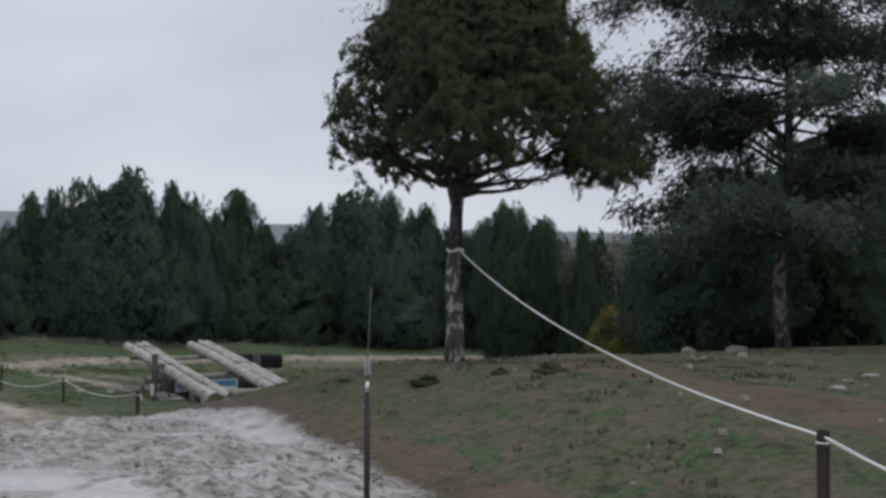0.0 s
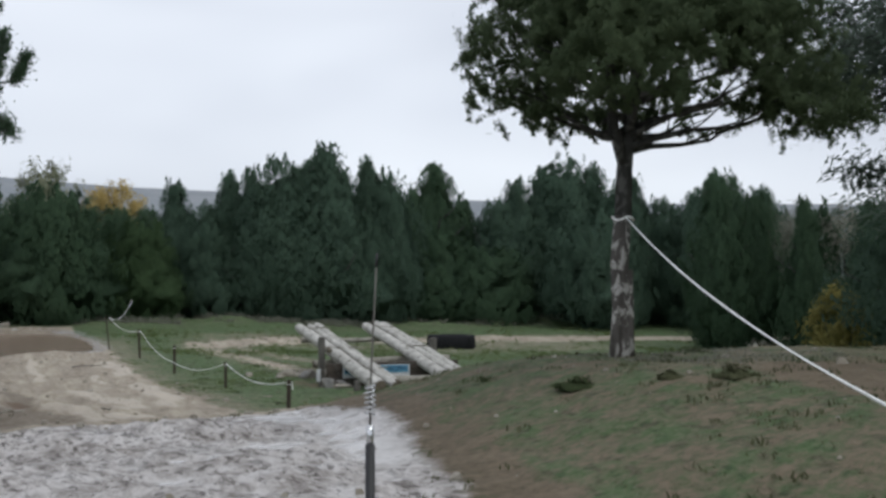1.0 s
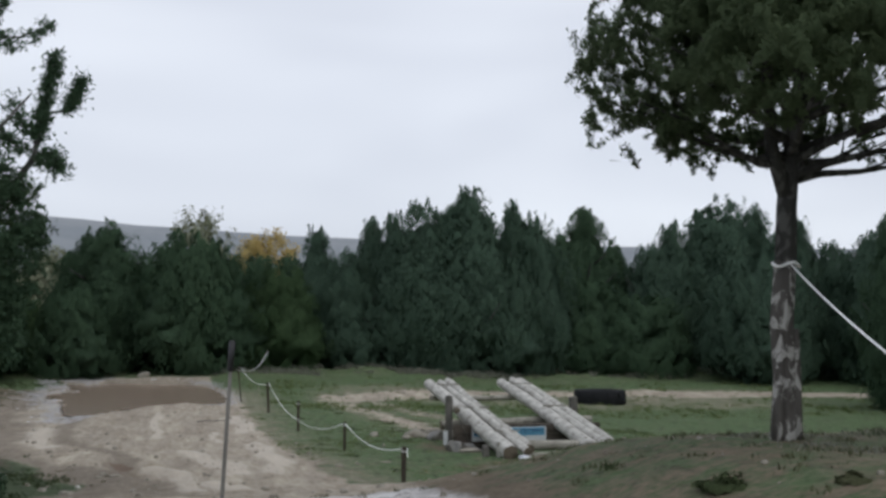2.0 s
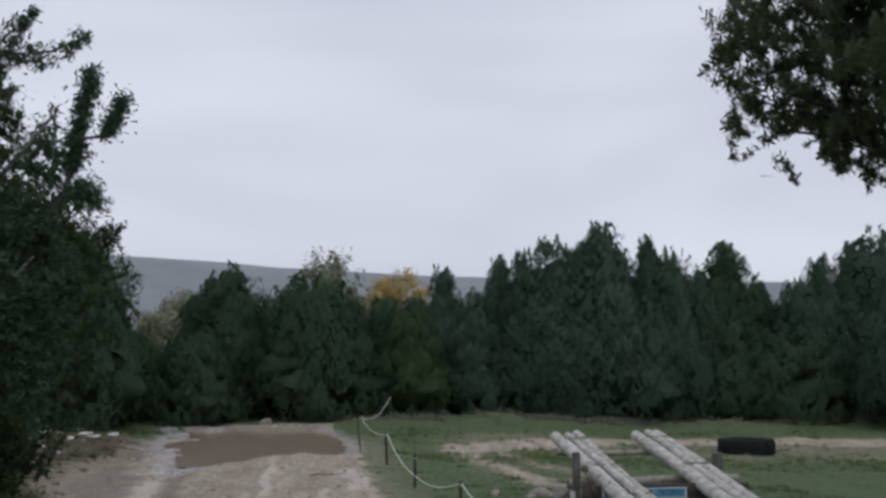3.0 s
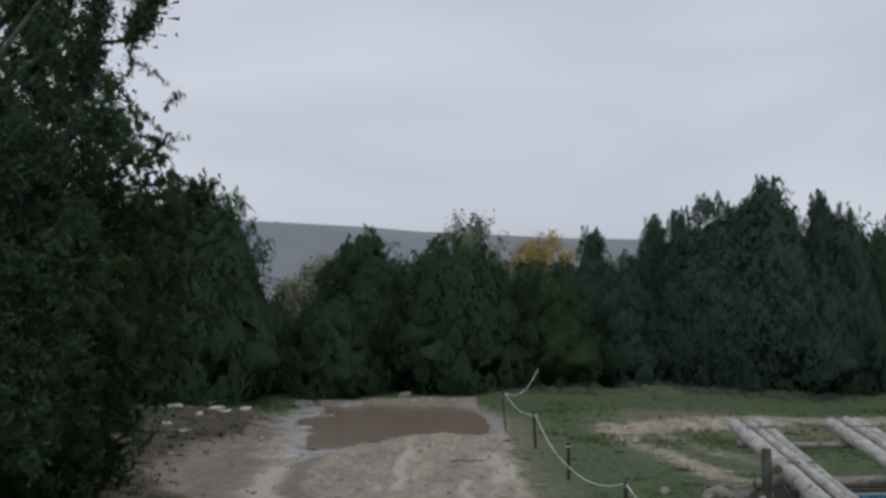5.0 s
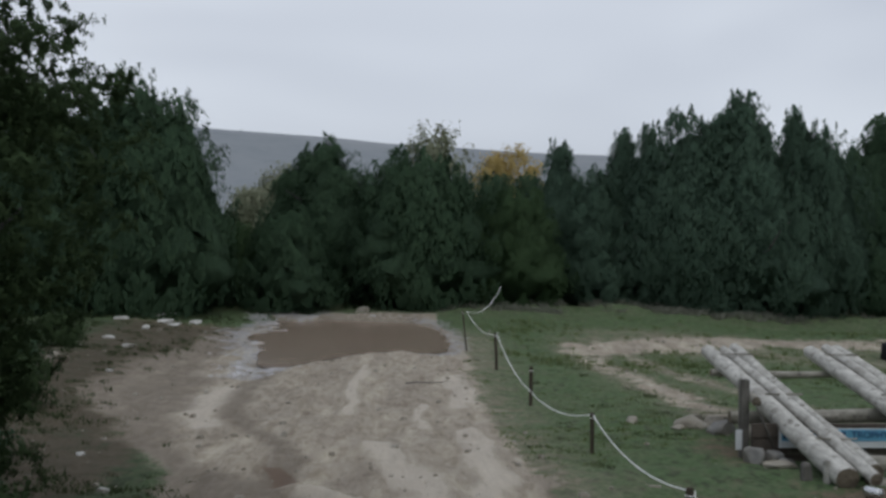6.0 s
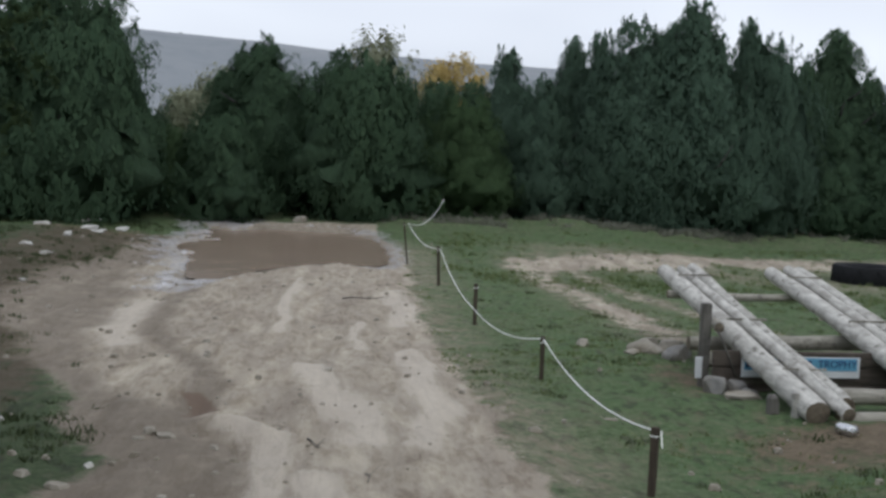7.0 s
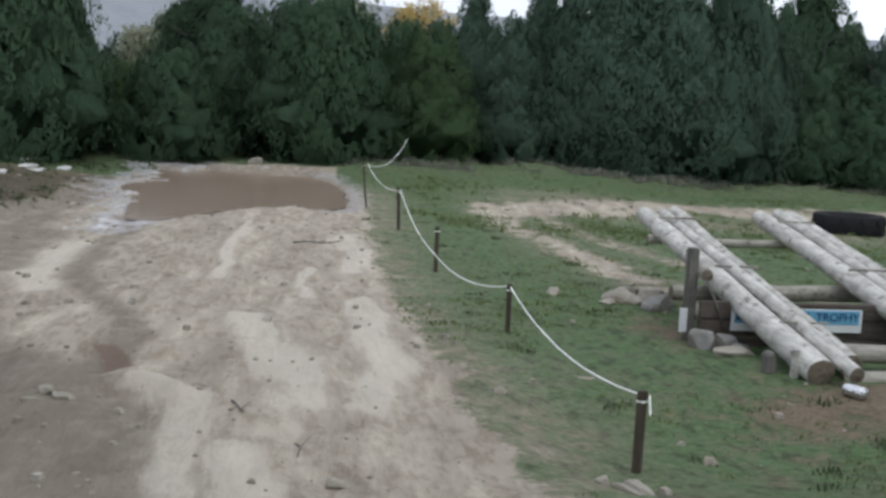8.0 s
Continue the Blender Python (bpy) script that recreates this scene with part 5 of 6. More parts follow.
def build_ramp():
    ob = empty("log_ramp", 0, 0, 0, label="obstacle of two sloping tracks of pale logs on a timber frame", category="ramp")
    yb, zb, yt, zt = 8.42, -0.07, 13.0, 0.715
    for k, (xb, xt, r0, r1, dz, dy) in enumerate(((4.14, 4.03, 0.124, 0.100, 0, 0.0), (4.325, 4.24, 0.066, 0.064, 0.035, -0.2), (4.49, 4.43, 0.098, 0.092, 0.01, 0.24),
                                                  (5.51, 5.46, 0.112, 0.095, 0, 0.05), (5.68, 5.645, 0.068, 0.066, 0.045, -0.1), (5.86, 5.84, 0.105, 0.095, 0.01, 0.1))):
        log(ob, (xb, yb + dy, zb + dz), (xt, yt + dy * 0.4, zt + dz), r0, r1, M_LOG, 200 + k, label="peeled pale ramp log")
    log(ob, (3.9, 12.35, 0.49), (6.0, 12.35, 0.48), 0.05, 0.045, M_LOGX, 211, "cross_log")
    log(ob, (3.80, 10.75, -0.02), (6.3, 10.75, -0.02), 0.085, 0.08, M_LOGX, 212, "cross_log")
    log(ob, (3.72, 10.90, 0.155), (6.4, 10.90, 0.155), 0.080, 0.086, M_LOGX, 213, "cross_log")
    log(ob, (4.46, 8.95, -0.03), (6.25, 8.95, -0.04), 0.080, 0.080, M_LOGX, 214, "cross_log")
    log(ob, (4.40, 8.62, -0.17), (6.2, 8.62, -0.18), 0.070, 0.070, M_LOGX, 215, "cross_log")
    log(ob, (3.77, 10.04, 0.44), (3.80, 10.62, 0.45), 0.055, 0.055, M_LOGX, 216, "cross_log", "short round log butt behind the post")
    for k in range(3):
        part("plank", box_bm(2.5, 0.05, 0.155, 0.008, (4.95, 10.03, -0.20 + 0.165 * k), 0.004, k), M_PLANK, ob)
    for x, y, top, w in ((3.69, 10.27, 0.66, 0.105), (6.16, 11.1, 0.56, 0.13), (6.05, 10.1, 0.16, 0.13)):
        z = gz(x, y) - 0.15
        part("post", box_bm(w, w * 0.9, top - z, 0.012, (x, y, (top + z) / 2), 0.006, int(x * 10)), M_STUB if y != 10.1 else M_PLANK, ob, "grey weathered square post")
    v, f = tube([(3.74, 10.02, 0.415), (3.84, 10.0, 0.20), (3.94, 9.97, -0.06)], [0.010, 0.010, 0.009], 7)
    mesh_ob("strap", v, f, M_STUB, ob, "thin grey rope tied to the post")
    for x, y in ((4.29, 10.7), (4.25, 12.4), (5.66, 10.7), (5.64, 12.4), (4.32, 9.2)):
        t = (y - yb) / (yt - yb)
        bm = box_bm(0.44, 0.022, 0.016, 0.004, (x, y, zb + t * (zt - zb) + 0.118), 0.006, int(y * 7))
        part("binding", bm, M_LOGX, ob, "dark wire and batten binding the logs")
    part("wedge", box_bm(0.05, 0.07, 0.26, 0.008, (4.0, 8.62, -0.06), 0.008, 3), M_LOG, ob, "pale split wooden stake")
    part("wedge", box_bm(0.10, 0.10, 0.22, 0.012, (3.86, 8.80, -0.10), 0.012, 4), M_STUB, ob, "short dark wooden block")
    sg = part("sign", box_bm(1.26, 0.012, 0.215, 0.003, (4.62, 9.985, 0.055)), M_SIGN_W, ob, "white panel with a blue printed band")
    part("print", box_bm(1.20, 0.006, 0.13, 0.0, (4.62, 9.978, 0.088)), M_SIGN_B, sg)
    for x, w in ((4.08, 0.09), (4.20, 0.10), (4.33, 0.10), (4.45, 0.08), (4.62, 0.07), (4.70, 0.06)):
        part("lettering", box_bm(w, 0.004, 0.075, 0.0, (x, 9.973, 0.09)), M_SIGN_D, sg)
    word = bpy.data.curves.new("word", "FONT")
    word.body, word.size, word.align_x, word.align_y, word.extrude = "TROPHY", 0.108, "CENTER", "CENTER", 0.002
    tmp = new("word", word)
    me = bpy.data.meshes.new_from_object(tmp)
    bpy.data.objects.remove(tmp)
    me.materials.append(M_SIGN_D)
    tx = new("lettering", me)
    tx.parent = sg
    tx.matrix_basis = pose(5.005, 9.971, 0.09, 90, 0, 0)
    tagged(tx, "dark blue printed word")
    part("notice", box_bm(0.07, 0.01, 0.22, 0.002, (3.61, 10.19, 0.0), 0.003, 2), M_SIGN_W, ob, "small white notice on the post")


build_ramp()


def build_can():
    x, y = 4.19, 7.98
    ob = empty("metal_can", x, y, gz(x, y) + 0.045, 25, "dented bright metal can lying by the log end", "can")
    v, f = tube([(0, -0.09, 0), (0, -0.085, 0), (0, 0.08, 0), (0, 0.09, 0)], [0.04, 0.05, 0.05, 0.038], 16)
    mesh_ob("body", v, f, M_STEEL, ob)
    v, f = tube([(0, -0.10, 0), (0, -0.088, 0)], [0.034, 0.038], 16)
    mesh_ob("lid", v, f, M_STEEL, ob)


build_can()


# ---- stakes and tape ----
def stake(x, y, top, w=0.054, lean=0.0, seed=1, label="short brown wooden stake in the grass"):
    z = gz(x, y)
    ob = empty("fence_stake", x, y, z, 20 + 30 * seed, label, "stake", "stakes along the lane")
    hgt = top - z
    bm = box_bm(w, w * 0.85, hgt + 0.2, 0.006, (0, 0, (hgt - 0.2) / 2), 0.003, seed)
    for v in bm.verts:
        v.co.x += lean * v.co.z
    part("shaft", bm, M_POST, ob)
    bm = box_bm(w * 1.08, w * 0.95, 0.016, 0.004, (lean * (hgt - 0.06), 0, hgt - 0.06), 0.001, seed)
    part("tape_wrap", bm, M_TAPE, ob, "white tape tied round the stake")
    return ob


STAKES = [(2.04, 6.38, 0.29), (1.99, 10.31, 0.28), (1.81, 14.37, 0.34), (1.70, 18.48, 0.49), (1.36, 21.6, 0.70)]
for k, (x, y, top) in enumerate(STAKES):
    stake(x, y, top, (0.054, 0.054, 0.05, 0.045, 0.03)[k], (0.04, -0.02, 0.0, 0.05, 0.1)[k], k + 1)
stake(0.50, -7.63, 1.13, 0.050, 0.0, 9, "brown wooden stake on the grassy bank")
stake(-0.85, -10.4, 0.95, 0.050, 0.0, 11, "brown wooden stake on the grassy bank")


def tape(points, sag, width=0.0095, label="slack white barrier tape between the stakes"):
    """Flat slack tape that hangs in a curve from point to point."""
    vs, fs = [], []
    a, b = Vector(points[0]), Vector(points[1])
    n = 26
    for i in range(n + 1):
        t = i / n
        p = a + (b - a) * t - Vector((0, 0, sag * 4 * t * (1 - t)))
        tw = 0.9 * math.sin(t * 9 + a.x * 5)
        side = (b - a).cross(Vector((0, 0, 1))).normalized()
        u = Vector((0, 0, 1)) * math.cos(tw) + side * math.sin(tw)
        w = side * math.cos(tw) - Vector((0, 0, 1)) * math.sin(tw)
        for du, dw in ((-1, -1), (1, -1), (1, 1), (-1, 1)):
            vs.append(p + u * (du * width * 0.5) + w * (dw * 0.004))
    for i in range(n):
        for k in range(4):
            p, q = 4 * i + k, 4 * i + (k + 1) % 4
            fs.append((p, q, q + 4, p + 4))
    fs += [(3, 2, 1, 0), (4 * n, 4 * n + 1, 4 * n + 2, 4 * n + 3)]
    tagged(mesh_ob("barrier_tape", vs, fs, M_TAPE, None, "", False), label, "tape", "barrier tape")


S0, S1, S2, S3, S4 = STAKES
tape([(S0[0], S0[1], S0[2] - 0.02), (S1[0], S1[1], S1[2] - 0.02)], 0.16)
tape([(S1[0], S1[1], S1[2] - 0.02), (S2[0] - 0.03, S2[1], 0.0)], 0.14)
tape([(S2[0] - 0.03, S2[1], 0.0), (S3[0], S3[1], S3[2] - 0.02)], 0.12)
tape([(S3[0], S3[1], S3[2] - 0.02), (S4[0], S4[1], S4[2] - 0.02)], 0.16)
tape([(S4[0], S4[1], S4[2] - 0.02), (2.5, 25.9, 1.02)], 0.25)
tape([(S0[0] + 0.04, S0[1] - 0.03, S0[2] - 0.02), (S0[0] + 0.045, S0[1] - 0.05, S0[2] - 0.13)], 0.0, 0.013, "loose white tape end hanging on the stake")
tape([(3.05, -0.92, 2.25), (0.50, -7.63, 1.10)], 0.20, 0.011, "white rope from the tree trunk to a stake")
tape([(0.50, -7.63, 1.10), (-0.85, -10.4, 0.92)], 0.06, 0.012, "white rope between stakes on the bank")


def build_knot():
    ob = empty("rope_knot", 3.12, -0.75, 2.25, 0, "white rope tied round the tree trunk", "rope")
    pts = [(math.cos(a) * 0.090, math.sin(a) * 0.090, 0.015 * math.sin(3 * a)) for a in np.linspace(0, 2 * math.pi, 25)]
    v, f = tube(pts, [0.011] * 25, 6, False)
    mesh_ob("loop", v, f, M_TAPE, ob)


build_knot()


# ---- the tyre on the field ----
def build_tyre():
    x, y = 11.55, 22.85
    ob = empty("tractor_tyre", x, y, gz(x, y) - 0.03, 10, "large black tractor tyre lying flat on the field", "tyre")
    prof = [(0.45, 0.02), (0.70, 0.0), (0.72, 0.015), (0.725, 0.385), (0.71, 0.40), (0.47, 0.385), (0.42, 0.32), (0.42, 0.10)]
    n = 48
    vs = [(r * math.cos(6.2832 * i / n), r * math.sin(6.2832 * i / n), z) for i in range(n) for r, z in prof]
    m = len(prof)
    fs = [(i * m + k, ((i + 1) % n) * m + k, ((i + 1) % n) * m + (k + 1) % m, i * m + (k + 1) % m) for i in range(n) for k in range(m)]
    mesh_ob("casing", vs, fs, M_TYRE, ob)
    for i in range(24):
        a = 6.2832 * i / 24
        o = part("lug", box_bm(0.03, 0.05, 0.18, 0.006, (0, 0, 0)), M_TYRE, ob)
        o.matrix_basis = pose(0.728 * math.cos(a), 0.728 * math.sin(a), 0.11 + 0.17 * (i % 2), 0, 0, math.degrees(a)) @ pose(0, 0, 0, 35 if i % 2 else -35)


build_tyre()


# ---- stones ----
def stone(name, x, y, sx, sy, sz, mat, seed, label, sink=0.3, tilt=(0, 0)):
    g = random.Random(seed)
    bm = bmesh.new()
    bmesh.ops.create_icosphere(bm, subdivisions=3, radius=1.25)
    cuts = [Vector(c).normalized() for c in ((1, 0.2, 0.1), (-1, 0.3, 0.2), (0.1, 1, 0.2), (-0.2, -1, 0.1), (0.15, 0.1, 1), (0, 0.1, -1))]
    cuts = [(c + Vector((g.gauss(0, 0.22), g.gauss(0, 0.22), g.gauss(0, 0.22)))).normalized() for c in cuts]
    cuts += [Vector((g.gauss(0, 1), g.gauss(0, 1), g.gauss(0, 1))).normalized() for _ in range(5)]
    lim = [g.uniform(0.72, 0.95) for _ in cuts]
    for v in bm.verts:
        for c, d in zip(cuts, lim):
            k = v.co.dot(c)
            if k > d:
                v.co -= c * (k - d)
        v.co += v.co.normalized() * noise.noise(v.co * 2.3 + Vector((seed, 0, 0))) * 0.05
    bmesh.ops.scale(bm, vec=(sx / 2, sy / 2, sz / 2), verts=bm.verts)
    ob = part(name, bm, mat)
    ob.matrix_basis = pose(x, y, gz(x, y) + sz * (0.5 - sink), tilt[0], tilt[1], g.uniform(0, 360))
    tagged(ob, label, "stone")
    return ob


RAMP_STONES = [
    (3.60, 12.15, 0.50, 0.26, 0.20, M_ROCK, "tan limestone slab leaning beside the ramp"),
    (3.84, 11.72, 0.44, 0.26, 0.22, M_ROCK_GREY, "grey block of stone beside the ramp post"),
    (3.92, 12.2, 0.36, 0.30, 0.24, M_ROCK, "tan stone in the pile by the ramp"),
    (3.70, 9.90, 0.27, 0.24, 0.24, M_ROCK_GREY, "grey rubble stone at the post's foot"),
    (3.90, 9.84, 0.24, 0.22, 0.20, M_ROCK_GREY, "grey rubble stone at the post's foot"),
    (3.82, 9.46, 0.40, 0.24, 0.10, M_ROCK, "flat pale stone in the grass by the ramp"),
    (2.92, 12.55, 0.20, 0.16, 0.14, M_ROCK, "single pale stone in the grass"),
    (3.97, 9.66, 0.16, 0.14, 0.12, M_ROCK_GREY, "grey rubble stone at the post's foot"),
    (3.40, 12.0, 0.24, 0.18, 0.07, M_ROCK, "thin tan stone slab beside the ramp"),
    (3.70, 12.5, 0.34, 0.22, 0.18, M_ROCK, "tan stone in the pile by the ramp")]
LANE_STONES = [
    (-0.95, 29.2, 0.44, 0.32, 0.24, M_ROCK, "pale boulder at the end of the lane"),
    (1.93, 5.98, 0.26, 0.10, 0.07, M_ROCK, "long pale stone at the foot of a stake"),
    (1.74, 6.02, 0.09, 0.08, 0.06, M_ROCK, "pale stone at the foot of a stake"),
    (1.84, 5.92, 0.18, 0.06, 0.05, M_ROCK, "pale broken stone at the foot of a stake"),
    (2.06, 5.90, 0.11, 0.06, 0.05, M_ROCK, "pale broken stone at the foot of a stake"),
    (-2.0, 6.4, 0.16, 0.10, 0.06, M_ROCK, "tan stone on the lane"),
    (-1.06, 5.98, 0.042, 0.030, 0.024, M_ROCK, "pale stone chip on the lane"),
    (-0.99, 5.90, 0.036, 0.030, 0.021, M_ROCK, "pale stone chip on the lane"),
    (-1.02, 5.80, 0.042, 0.024, 0.021, M_ROCK, "pale stone chip on the lane"),
    (-0.94, 5.74, 0.030, 0.024, 0.018, M_ROCK, "pale stone chip on the lane"),
    (-1.45, 7.70, 0.18, 0.08, 0.06, M_ROCK, "tan stone on the lane"),
    (-1.66, 7.62, 0.10, 0.07, 0.05, M_ROCK, "tan stone on the lane"),
    (-1.88, 6.9, 0.10, 0.07, 0.05, M_ROCK_WHITE, "white stone beside the lane"),
    (2.27, 8.48, 0.16, 0.05, 0.03, M_ROCK, "pale flat stone in the grass"),
    (1.50, 7.95, 0.13, 0.10, 0.06, M_ROCK, "small pale stone at the lane's edge"),
    (0.27, 5.9, 0.12, 0.09, 0.06, M_ROCK, "small pale stone on the lane"),
    (-1.6, 7.85, 0.17, 0.12, 0.08, M_ROCK, "tan stone on the lane")]
VERGE_STONES = [
    (-5.9, 27.6, 0.8, 0.25, 0.13, M_ROCK_WHITE, "flat white slab on the verge"),
    (-5.3, 25.0, 0.35, 0.2, 0.09, M_ROCK_WHITE, "flat white slab on the verge"),
    (-6.6, 25.2, 0.45, 0.2, 0.10, M_ROCK_WHITE, "flat white slab on the verge"),
    (-6.0, 21.5, 0.3, 0.16, 0.09, M_ROCK_WHITE, "flat white slab on the verge"),
    (-4.9, 17.0, 0.16, 0.12, 0.07, M_ROCK_WHITE, "small white stone on the verge"),
    (-3.6, 10.2, 0.12, 0.10, 0.06, M_ROCK_WHITE, "small white stone on the verge"),
    (-2.9, 8.3, 0.14, 0.10, 0.06, M_ROCK_WHITE, "small white stone on the verge"),
    (-6.2, 26.9, 0.50, 0.30, 0.17, M_ROCK_WHITE, "white boulder on the verge"),
    (-5.6, 25.6, 0.45, 0.26, 0.13, M_ROCK_WHITE, "white boulder on the verge"),
    (-5.0, 26.2, 0.5, 0.22, 0.13, M_ROCK_WHITE, "white boulder on the verge"),
    (-5.4, 20.6, 0.25, 0.18, 0.10, M_ROCK_WHITE, "white stone on the verge"),
    (-5.7, 23.7, 0.30, 0.18, 0.11, M_ROCK_WHITE, "white stone on the verge"),
    (-5.9, 17.4, 0.40, 0.30, 0.24, M_ROCK, "pale stone on the verge")]
BANK_STONES = [
    (7.3, -0.9, 0.34, 0.14, 0.14, M_ROCK_GREY, "pale broken rock on the bank"),
    (7.0, -0.4, 0.18, 0.14, 0.11, M_ROCK, "white stone on the bank"),
    (6.9, -1.2, 0.16, 0.12, 0.08, M_ROCK, "pale stone on the bank"),
    (6.0, -2.2, 0.16, 0.12, 0.08, M_ROCK, "pale stone on the bank"),
    (3.62, -5.3, 0.13, 0.08, 0.03, M_ROCK_WHITE, "flat pale stone on the bank"),
    (4.55, -4.92, 0.14, 0.08, 0.03, M_ROCK_WHITE, "flat pale stone on the bank"),
    (3.95, -5.15, 0.10, 0.08, 0.05, M_ROCK, "small pale stone on the bank")]
for k, (x, y, sx, sy, sz, m, lab) in enumerate(RAMP_STONES + LANE_STONES + VERGE_STONES + BANK_STONES):
    stone("stone", x, y, sx, sy, sz, m, 300 + k, lab)


# ---- twigs on the lane ----
def twig(points, r, label):
    x, y = points[0]
    ob = empty("fallen_twig", x, y, gz(x, y), 0, label, "twig", "twigs on the lane")
    pts = [(a - x, b - y, gz(a, b) - gz(x, y) + r * 0.8 + 0.012 * (k % 2)) for k, (a, b) in enumerate(points)]
    v, f = tube(pts, [r * (1 - 0.6 * k / (len(pts) - 1)) for k in range(len(pts))], 6)
    mesh_ob("stem", v, f, M_STUB, ob)
    a, b = pts[len(pts) // 2], pts[-1]
    v, f = tube([a, (a[0] + 0.05, a[1] + 0.08, a[2] + 0.03), (a[0] + 0.07, a[1] + 0.17, a[2] + 0.02)], [r * 0.5, r * 0.35, r * 0.15], 5)
    mesh_ob("side_shoot", v, f, M_STUB, ob)


twig([(-0.36, 7.62), (-0.32, 7.48), (-0.29, 7.38), (-0.26, 7.24)], 0.008, "dark broken twig lying on the sandy lane")
twig([(0.02, 16.78), (0.2, 16.70), (0.42, 16.74), (0.58, 16.66), (0.74, 16.70)], 0.013, "long dark twig lying across the sandy lane")
twig([(0.06, 6.72), (0.09, 6.6), (0.07, 6.46)], 0.006, "small dark twig pressed into the lane")


# ---- the whip aerial beside the lane ----
def build_aerial():
    x, y = -1.14, -6.30
    z = gz(x, y)
    ob = empty("whip_aerial", x, y, z, 0, "thin whip aerial with a coil spring on a black mast", "aerial")
    v, f = tube([(0, 0, -0.1), (0, 0, 1.275 - z)], [0.017, 0.014], 12)
    mesh_ob("mast", v, f, M_BLACK, ob)
    v, f = tube([(0, 0, 1.270 - z), (0, 0, 1.330 - z)], [0.0105, 0.0105], 12)
    mesh_ob("collar", v, f, M_STEEL, ob, "bright steel collar")
    pts = [(math.cos(a) * 0.0145, math.sin(a) * 0.0145, 1.360 - z + 0.085 * a / (2 * math.pi * 6)) for a in np.linspace(0, 2 * math.pi * 6, 97)]
    v, f = tube(pts, [0.0026] * 97, 6)
    mesh_ob("spring", v, f, M_STEEL, ob, "bright coil spring")
    v, f = tube([(0, 0, 1.310 - z), (0.003, 0, 1.470 - z), (0.02, 0, 1.790 - z)], [0.0042, 0.003, 0.0025], 8)
    mesh_ob("whip", v, f, M_STUB, ob)
    v, f = tube([(0.019, 0, 1.785 - z), (0.022, 0, 1.825 - z)], [0.0042, 0.0042], 8)
    mesh_ob("cap", v, f, M_BLACK, ob)


build_aerial()


# ---- bushes, tufts, litter ----
def bush(name, x, y, hgt, rad, seed, mat, leaf, label, n=40, per=60):
    g = np.random.default_rng(seed)
    ob = empty(name, x, y, gz(x, y), label=label, category="bush")
    p, q = crown_points(g, "round", hgt, rad, 0.0, n, per, rad * 0.3, 8, 1.0 if hgt > 0.2 else 0.15)
    foliage("leaves", p, facing(p, (0, 0, 0), (rad, rad, hgt), q, 0.7), leaf, leaf * 0.45, 0.6, g, mat, ob)
    t = [tube([(0, 0, -0.1), (math.cos(a) * rad * 0.3, math.sin(a) * rad * 0.3, hgt * 0.4), (math.cos(a) * rad * 0.6, math.sin(a) * rad * 0.6, hgt * 0.75)], [0.012, 0.008, 0.003], 5)
         for a in g.uniform(0, 6.28, 6)]
    v, f = join_tubes(t)
    mesh_ob("stems", v, f, M_BARK, ob)


# the first three are flat patches of grass, made with the bush builder
bush("grass_patch", 1.90, -2.09, 0.03, 0.17, 61, M_TUSSOCK, 0.035, "low dark green patch of grass on the bank below the tree")
bush("grass_patch", 2.22, -2.80, 0.02, 0.08, 62, M_BANK_GRASS, 0.03, "small low dull green patch of grass on the bank")
bush("grass_patch", 2.46, -3.20, 0.02, 0.15, 65, M_BANK_GRASS, 0.03, "flat dull green patch of grass on the bank's crest")
bush("dry_bush", 9.9, 6.0, 0.7, 0.4, 63, M_DRY, 0.07, "dry straw-coloured bush on the field's far side")
bush("yellow_bush", 11.85, 6.4, 1.6, 0.75, 64, M_YGREEN, 0.11, "yellowish-green bush among the dark trees")
for k, (x, y, hh, rr) in enumerate(((-4.6, 9.5, 0.5, 0.5), (-5.2, 12.8, 0.6, 0.6), (-6.0, 15.5, 0.6, 0.6), (-3.4, 6.4, 0.35, 0.45), (-2.9, 4.9, 0.3, 0.4), (-6.6, 20.0, 0.5, 0.6), (-4.2, 8.0, 0.4, 0.5))):
    bush("verge_bush", x, y, hh, rr, 70 + k, M_OLIVE if k % 2 else M_JUNIPER, 0.07, "scrubby green bush on the lane's verge")


def scatter(n, x0, x1, y0, y1, keep, seed):
    g = np.random.default_rng(seed)
    x, y = g.uniform(x0, x1, n), g.uniform(y0, y1, n)
    k = keep(x, y, g)
    return x[k], y[k], g


def grass_keep(x, y, g):
    dirt, mud, bare, _, e, _ = zones(x, y)
    lump = wave(x, y, 1.7, 51) + 0.6 * wave(x, y, 4.5, 52)
    return (g.uniform(0, 1, len(x)) > np.maximum.reduce([dirt, mud, bare * 0.7])) & (lump > g.normal(0.35, 0.5, len(x))) & (e > 1.2)


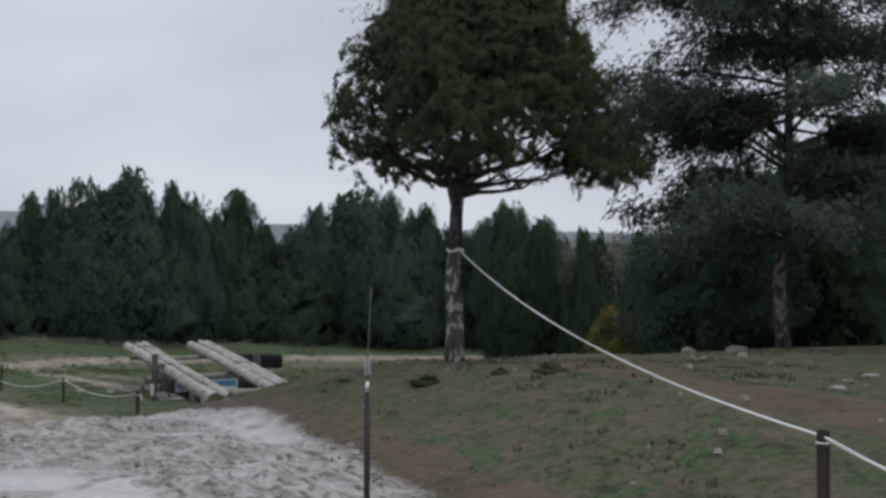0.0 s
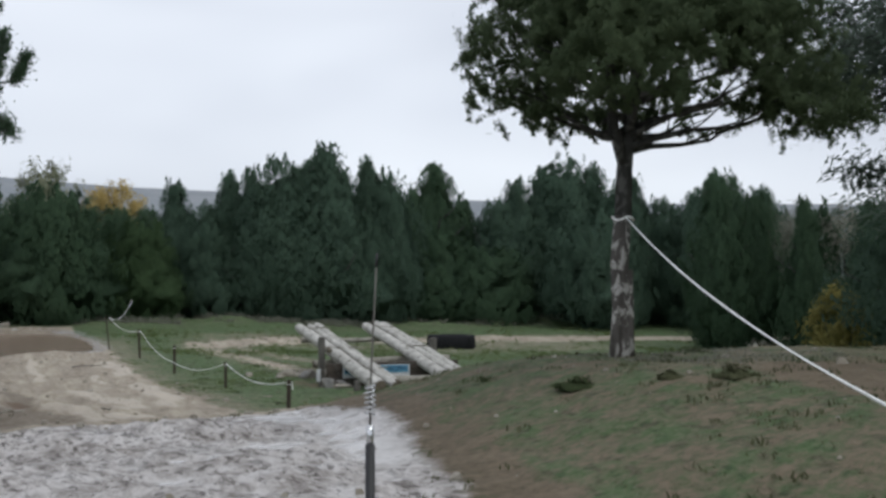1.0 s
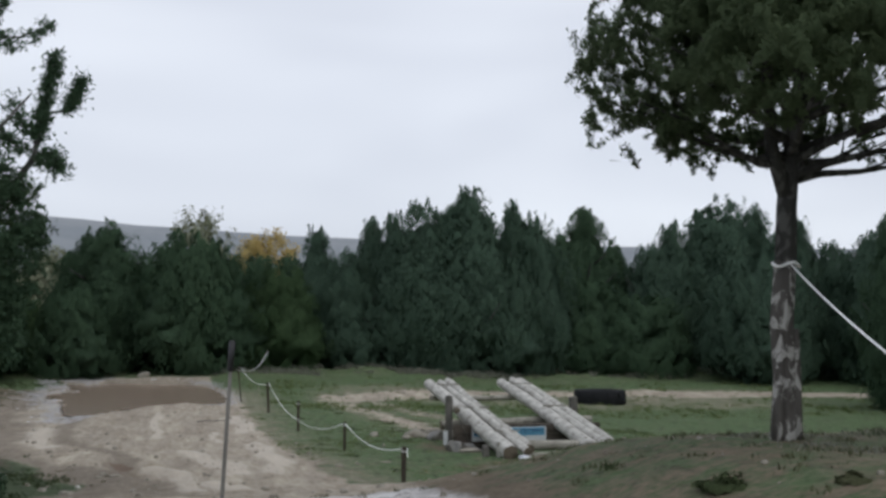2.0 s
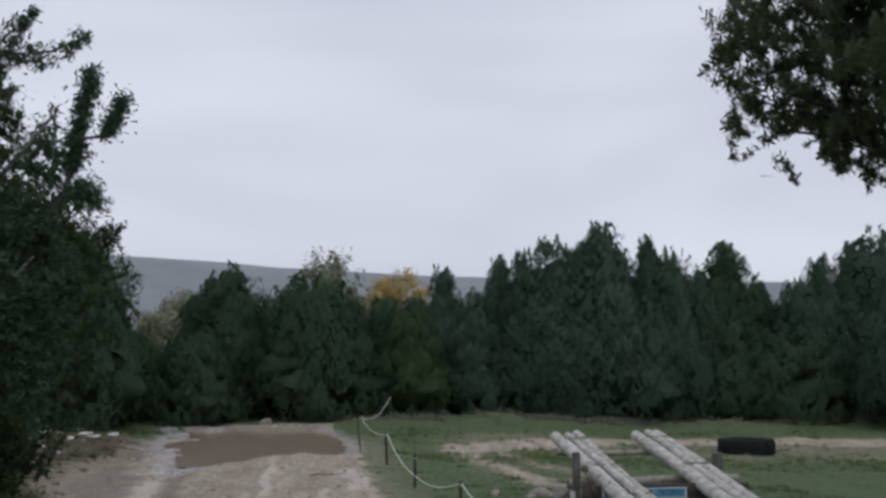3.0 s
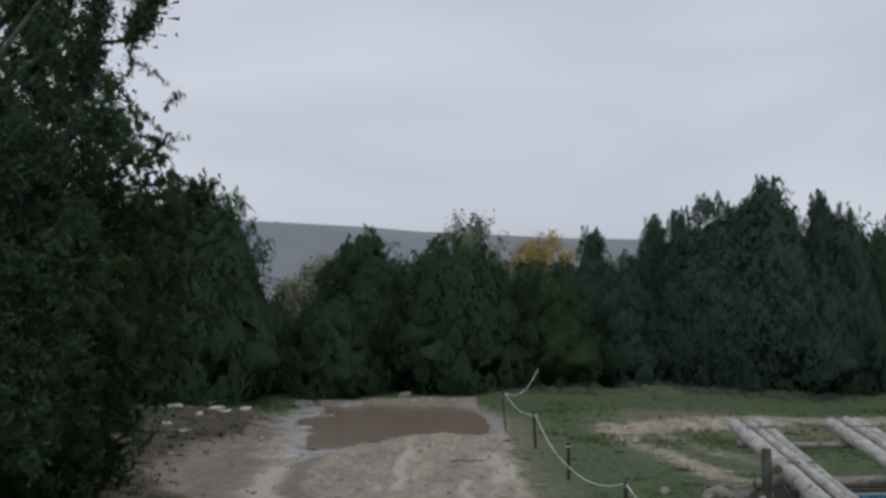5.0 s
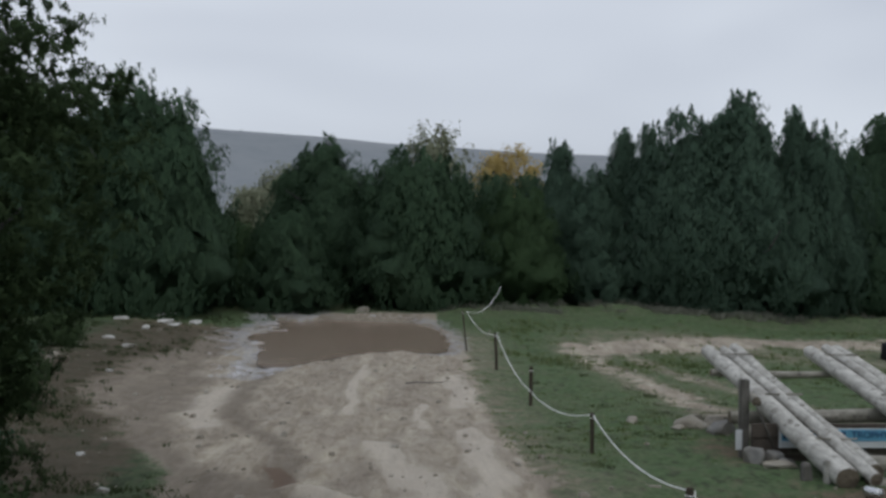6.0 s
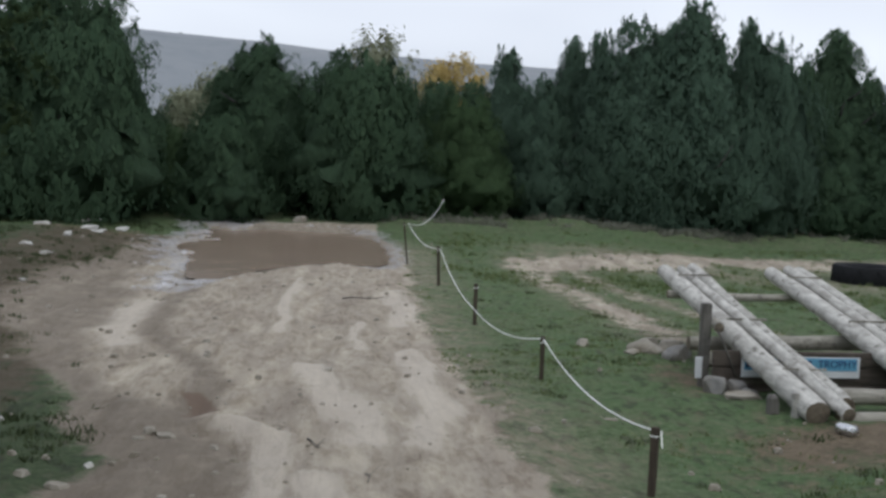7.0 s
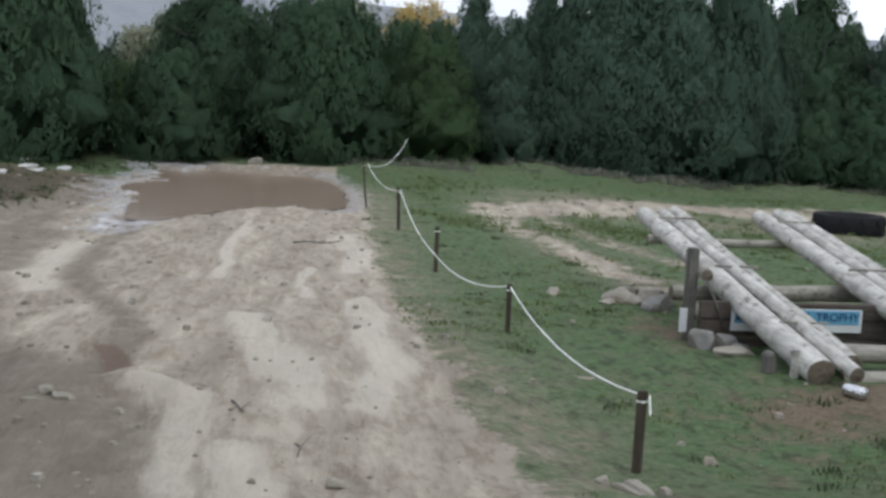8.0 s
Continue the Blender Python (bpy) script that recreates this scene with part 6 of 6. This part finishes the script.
def build_tufts(name, n, x0, x1, y0, y1, seed, blades, hgt, mat, label, keep=grass_keep, wide=0.05):
    x, y, g = scatter(n, x0, x1, y0, y1, keep, seed)
    z = ground(x, y)
    m = len(x)
    size = g.uniform(0.5, 1.4, m)
    bx = np.repeat(x, blades) + g.normal(size=m * blades) * wide
    by = np.repeat(y, blades) + g.normal(size=m * blades) * wide
    bz = np.repeat(z, blades)
    hh = np.repeat(size, blades) * hgt * g.uniform(0.5, 1.2, m * blades)
    a = g.uniform(0, 6.283, m * blades)
    lx, ly = np.cos(a), np.sin(a)
    w = 0.007 * np.repeat(size, blades)
    tip = g.uniform(0.2, 0.9, m * blades) * hh
    base = np.stack([bx, by, bz - 0.01], 1)
    sidev = np.stack([-ly * w, lx * w, 0 * w], 1)
    midp = base + np.stack([lx * tip * 0.4, ly * tip * 0.4, hh * 0.6], 1)
    top = base + np.stack([lx * tip, ly * tip, hh], 1)
    tagged(quads_mesh(name, np.stack([base - sidev, base + sidev, midp + sidev * 0.7, top], 1), mat), label, "grass", kind="stuff")


build_tufts("grass_tufts", 8000, 1.0, 9.0, 3.0, 20.0, 1, 14, 0.032, M_GRASS, "short uneven tufts of green grass")
build_tufts("grass_tufts", 5000, -1.0, 9.0, -9.0, 4.0, 2, 12, 0.035, M_BANK_GRASS, "short uneven tufts of green grass on the bank")
build_tufts("grass_tufts", 5000, 2.0, 20.0, 18.0, 28.0, 3, 10, 0.08, M_GRASS, "short tufts of green grass on the far field")
build_tufts("verge_grass", 13000, -8.0, -2.0, 2.0, 28.0, 4, 13, 0.055, M_TUSSOCK, "rough grass on the lane's verge")
thin_keep = lambda x, y, g: grass_keep(x, y, g) & (g.uniform(0, 1, len(x)) < 0.5)
build_tufts("dark_tussocks", 1500, 1.0, 9.0, 3.0, 20.0, 6, 34, 0.034, M_TUSSOCK, "dark green weedy tussocks in the short grass", thin_keep, 0.07)
build_tufts("dark_tussocks", 330, 0.8, 9.0, -9.0, 3.0, 7, 46, 0.04, M_TUSSOCK, "dark green weedy tussocks on the bank", thin_keep, 0.07)
build_tufts("dry_grass", 420, 2.8, 4.6, -2.4, 0.0, 9, 12, 0.026, M_DRY, "dry grey grass along the bank's crest", lambda x, y, g: g.uniform(0, 1, len(x)) < 0.8)
build_tufts("dry_tussocks", 4500, -8.0, 26.0, 29.2, 32.0, 5, 16, 0.14, M_DRY, "dry grey-green tussocks along the wood's edge",
            lambda x, y, g: (wave(x, y, 1.3, 53) > g.normal(0.0, 0.5, len(x))) & (np.abs(x + 1.2) > 2.2))


def build_pebbles():
    """Loose small stones over the lane, the verge and the bank."""
    def keep(x, y, g):
        dirt, mud, bare, _, e, _ = zones(x, y)
        return (g.uniform(0, 1, len(x)) < 0.15 + 0.5 * dirt + 0.6 * bare) & (e > 1.15)
    x, y, g = scatter(2600, -7, 8, -8, 26, keep, 8)
    z = ground(x, y)
    vs, fs = [], []
    for px, py, pz in zip(x, y, z):
        s = 0.012 + 0.05 * g.uniform() ** 4
        o = len(vs)
        rr = g.uniform(0.7, 1.2, 8)
        for k in range(4):
            a = k * 1.571 + g.uniform(0, 0.8)
            vs.append((px + math.cos(a) * s * rr[k], py + math.sin(a) * s * rr[k], pz))
        for k in range(4):
            a = k * 1.571 + 0.3
            vs.append((px + math.cos(a) * s * 0.6 * rr[4 + k], py + math.sin(a) * s * 0.6 * rr[4 + k], pz + s * 0.7))
        fs += [(o + k, o + (k + 1) % 4, o + 4 + (k + 1) % 4, o + 4 + k) for k in range(4)] + [(o + 4, o + 5, o + 6, o + 7)]
    tagged(mesh_ob("pebbles", vs, fs, M_ROCK, None, "", False), "scattered small pale stones on the ground", "stones", kind="stuff")


build_pebbles()
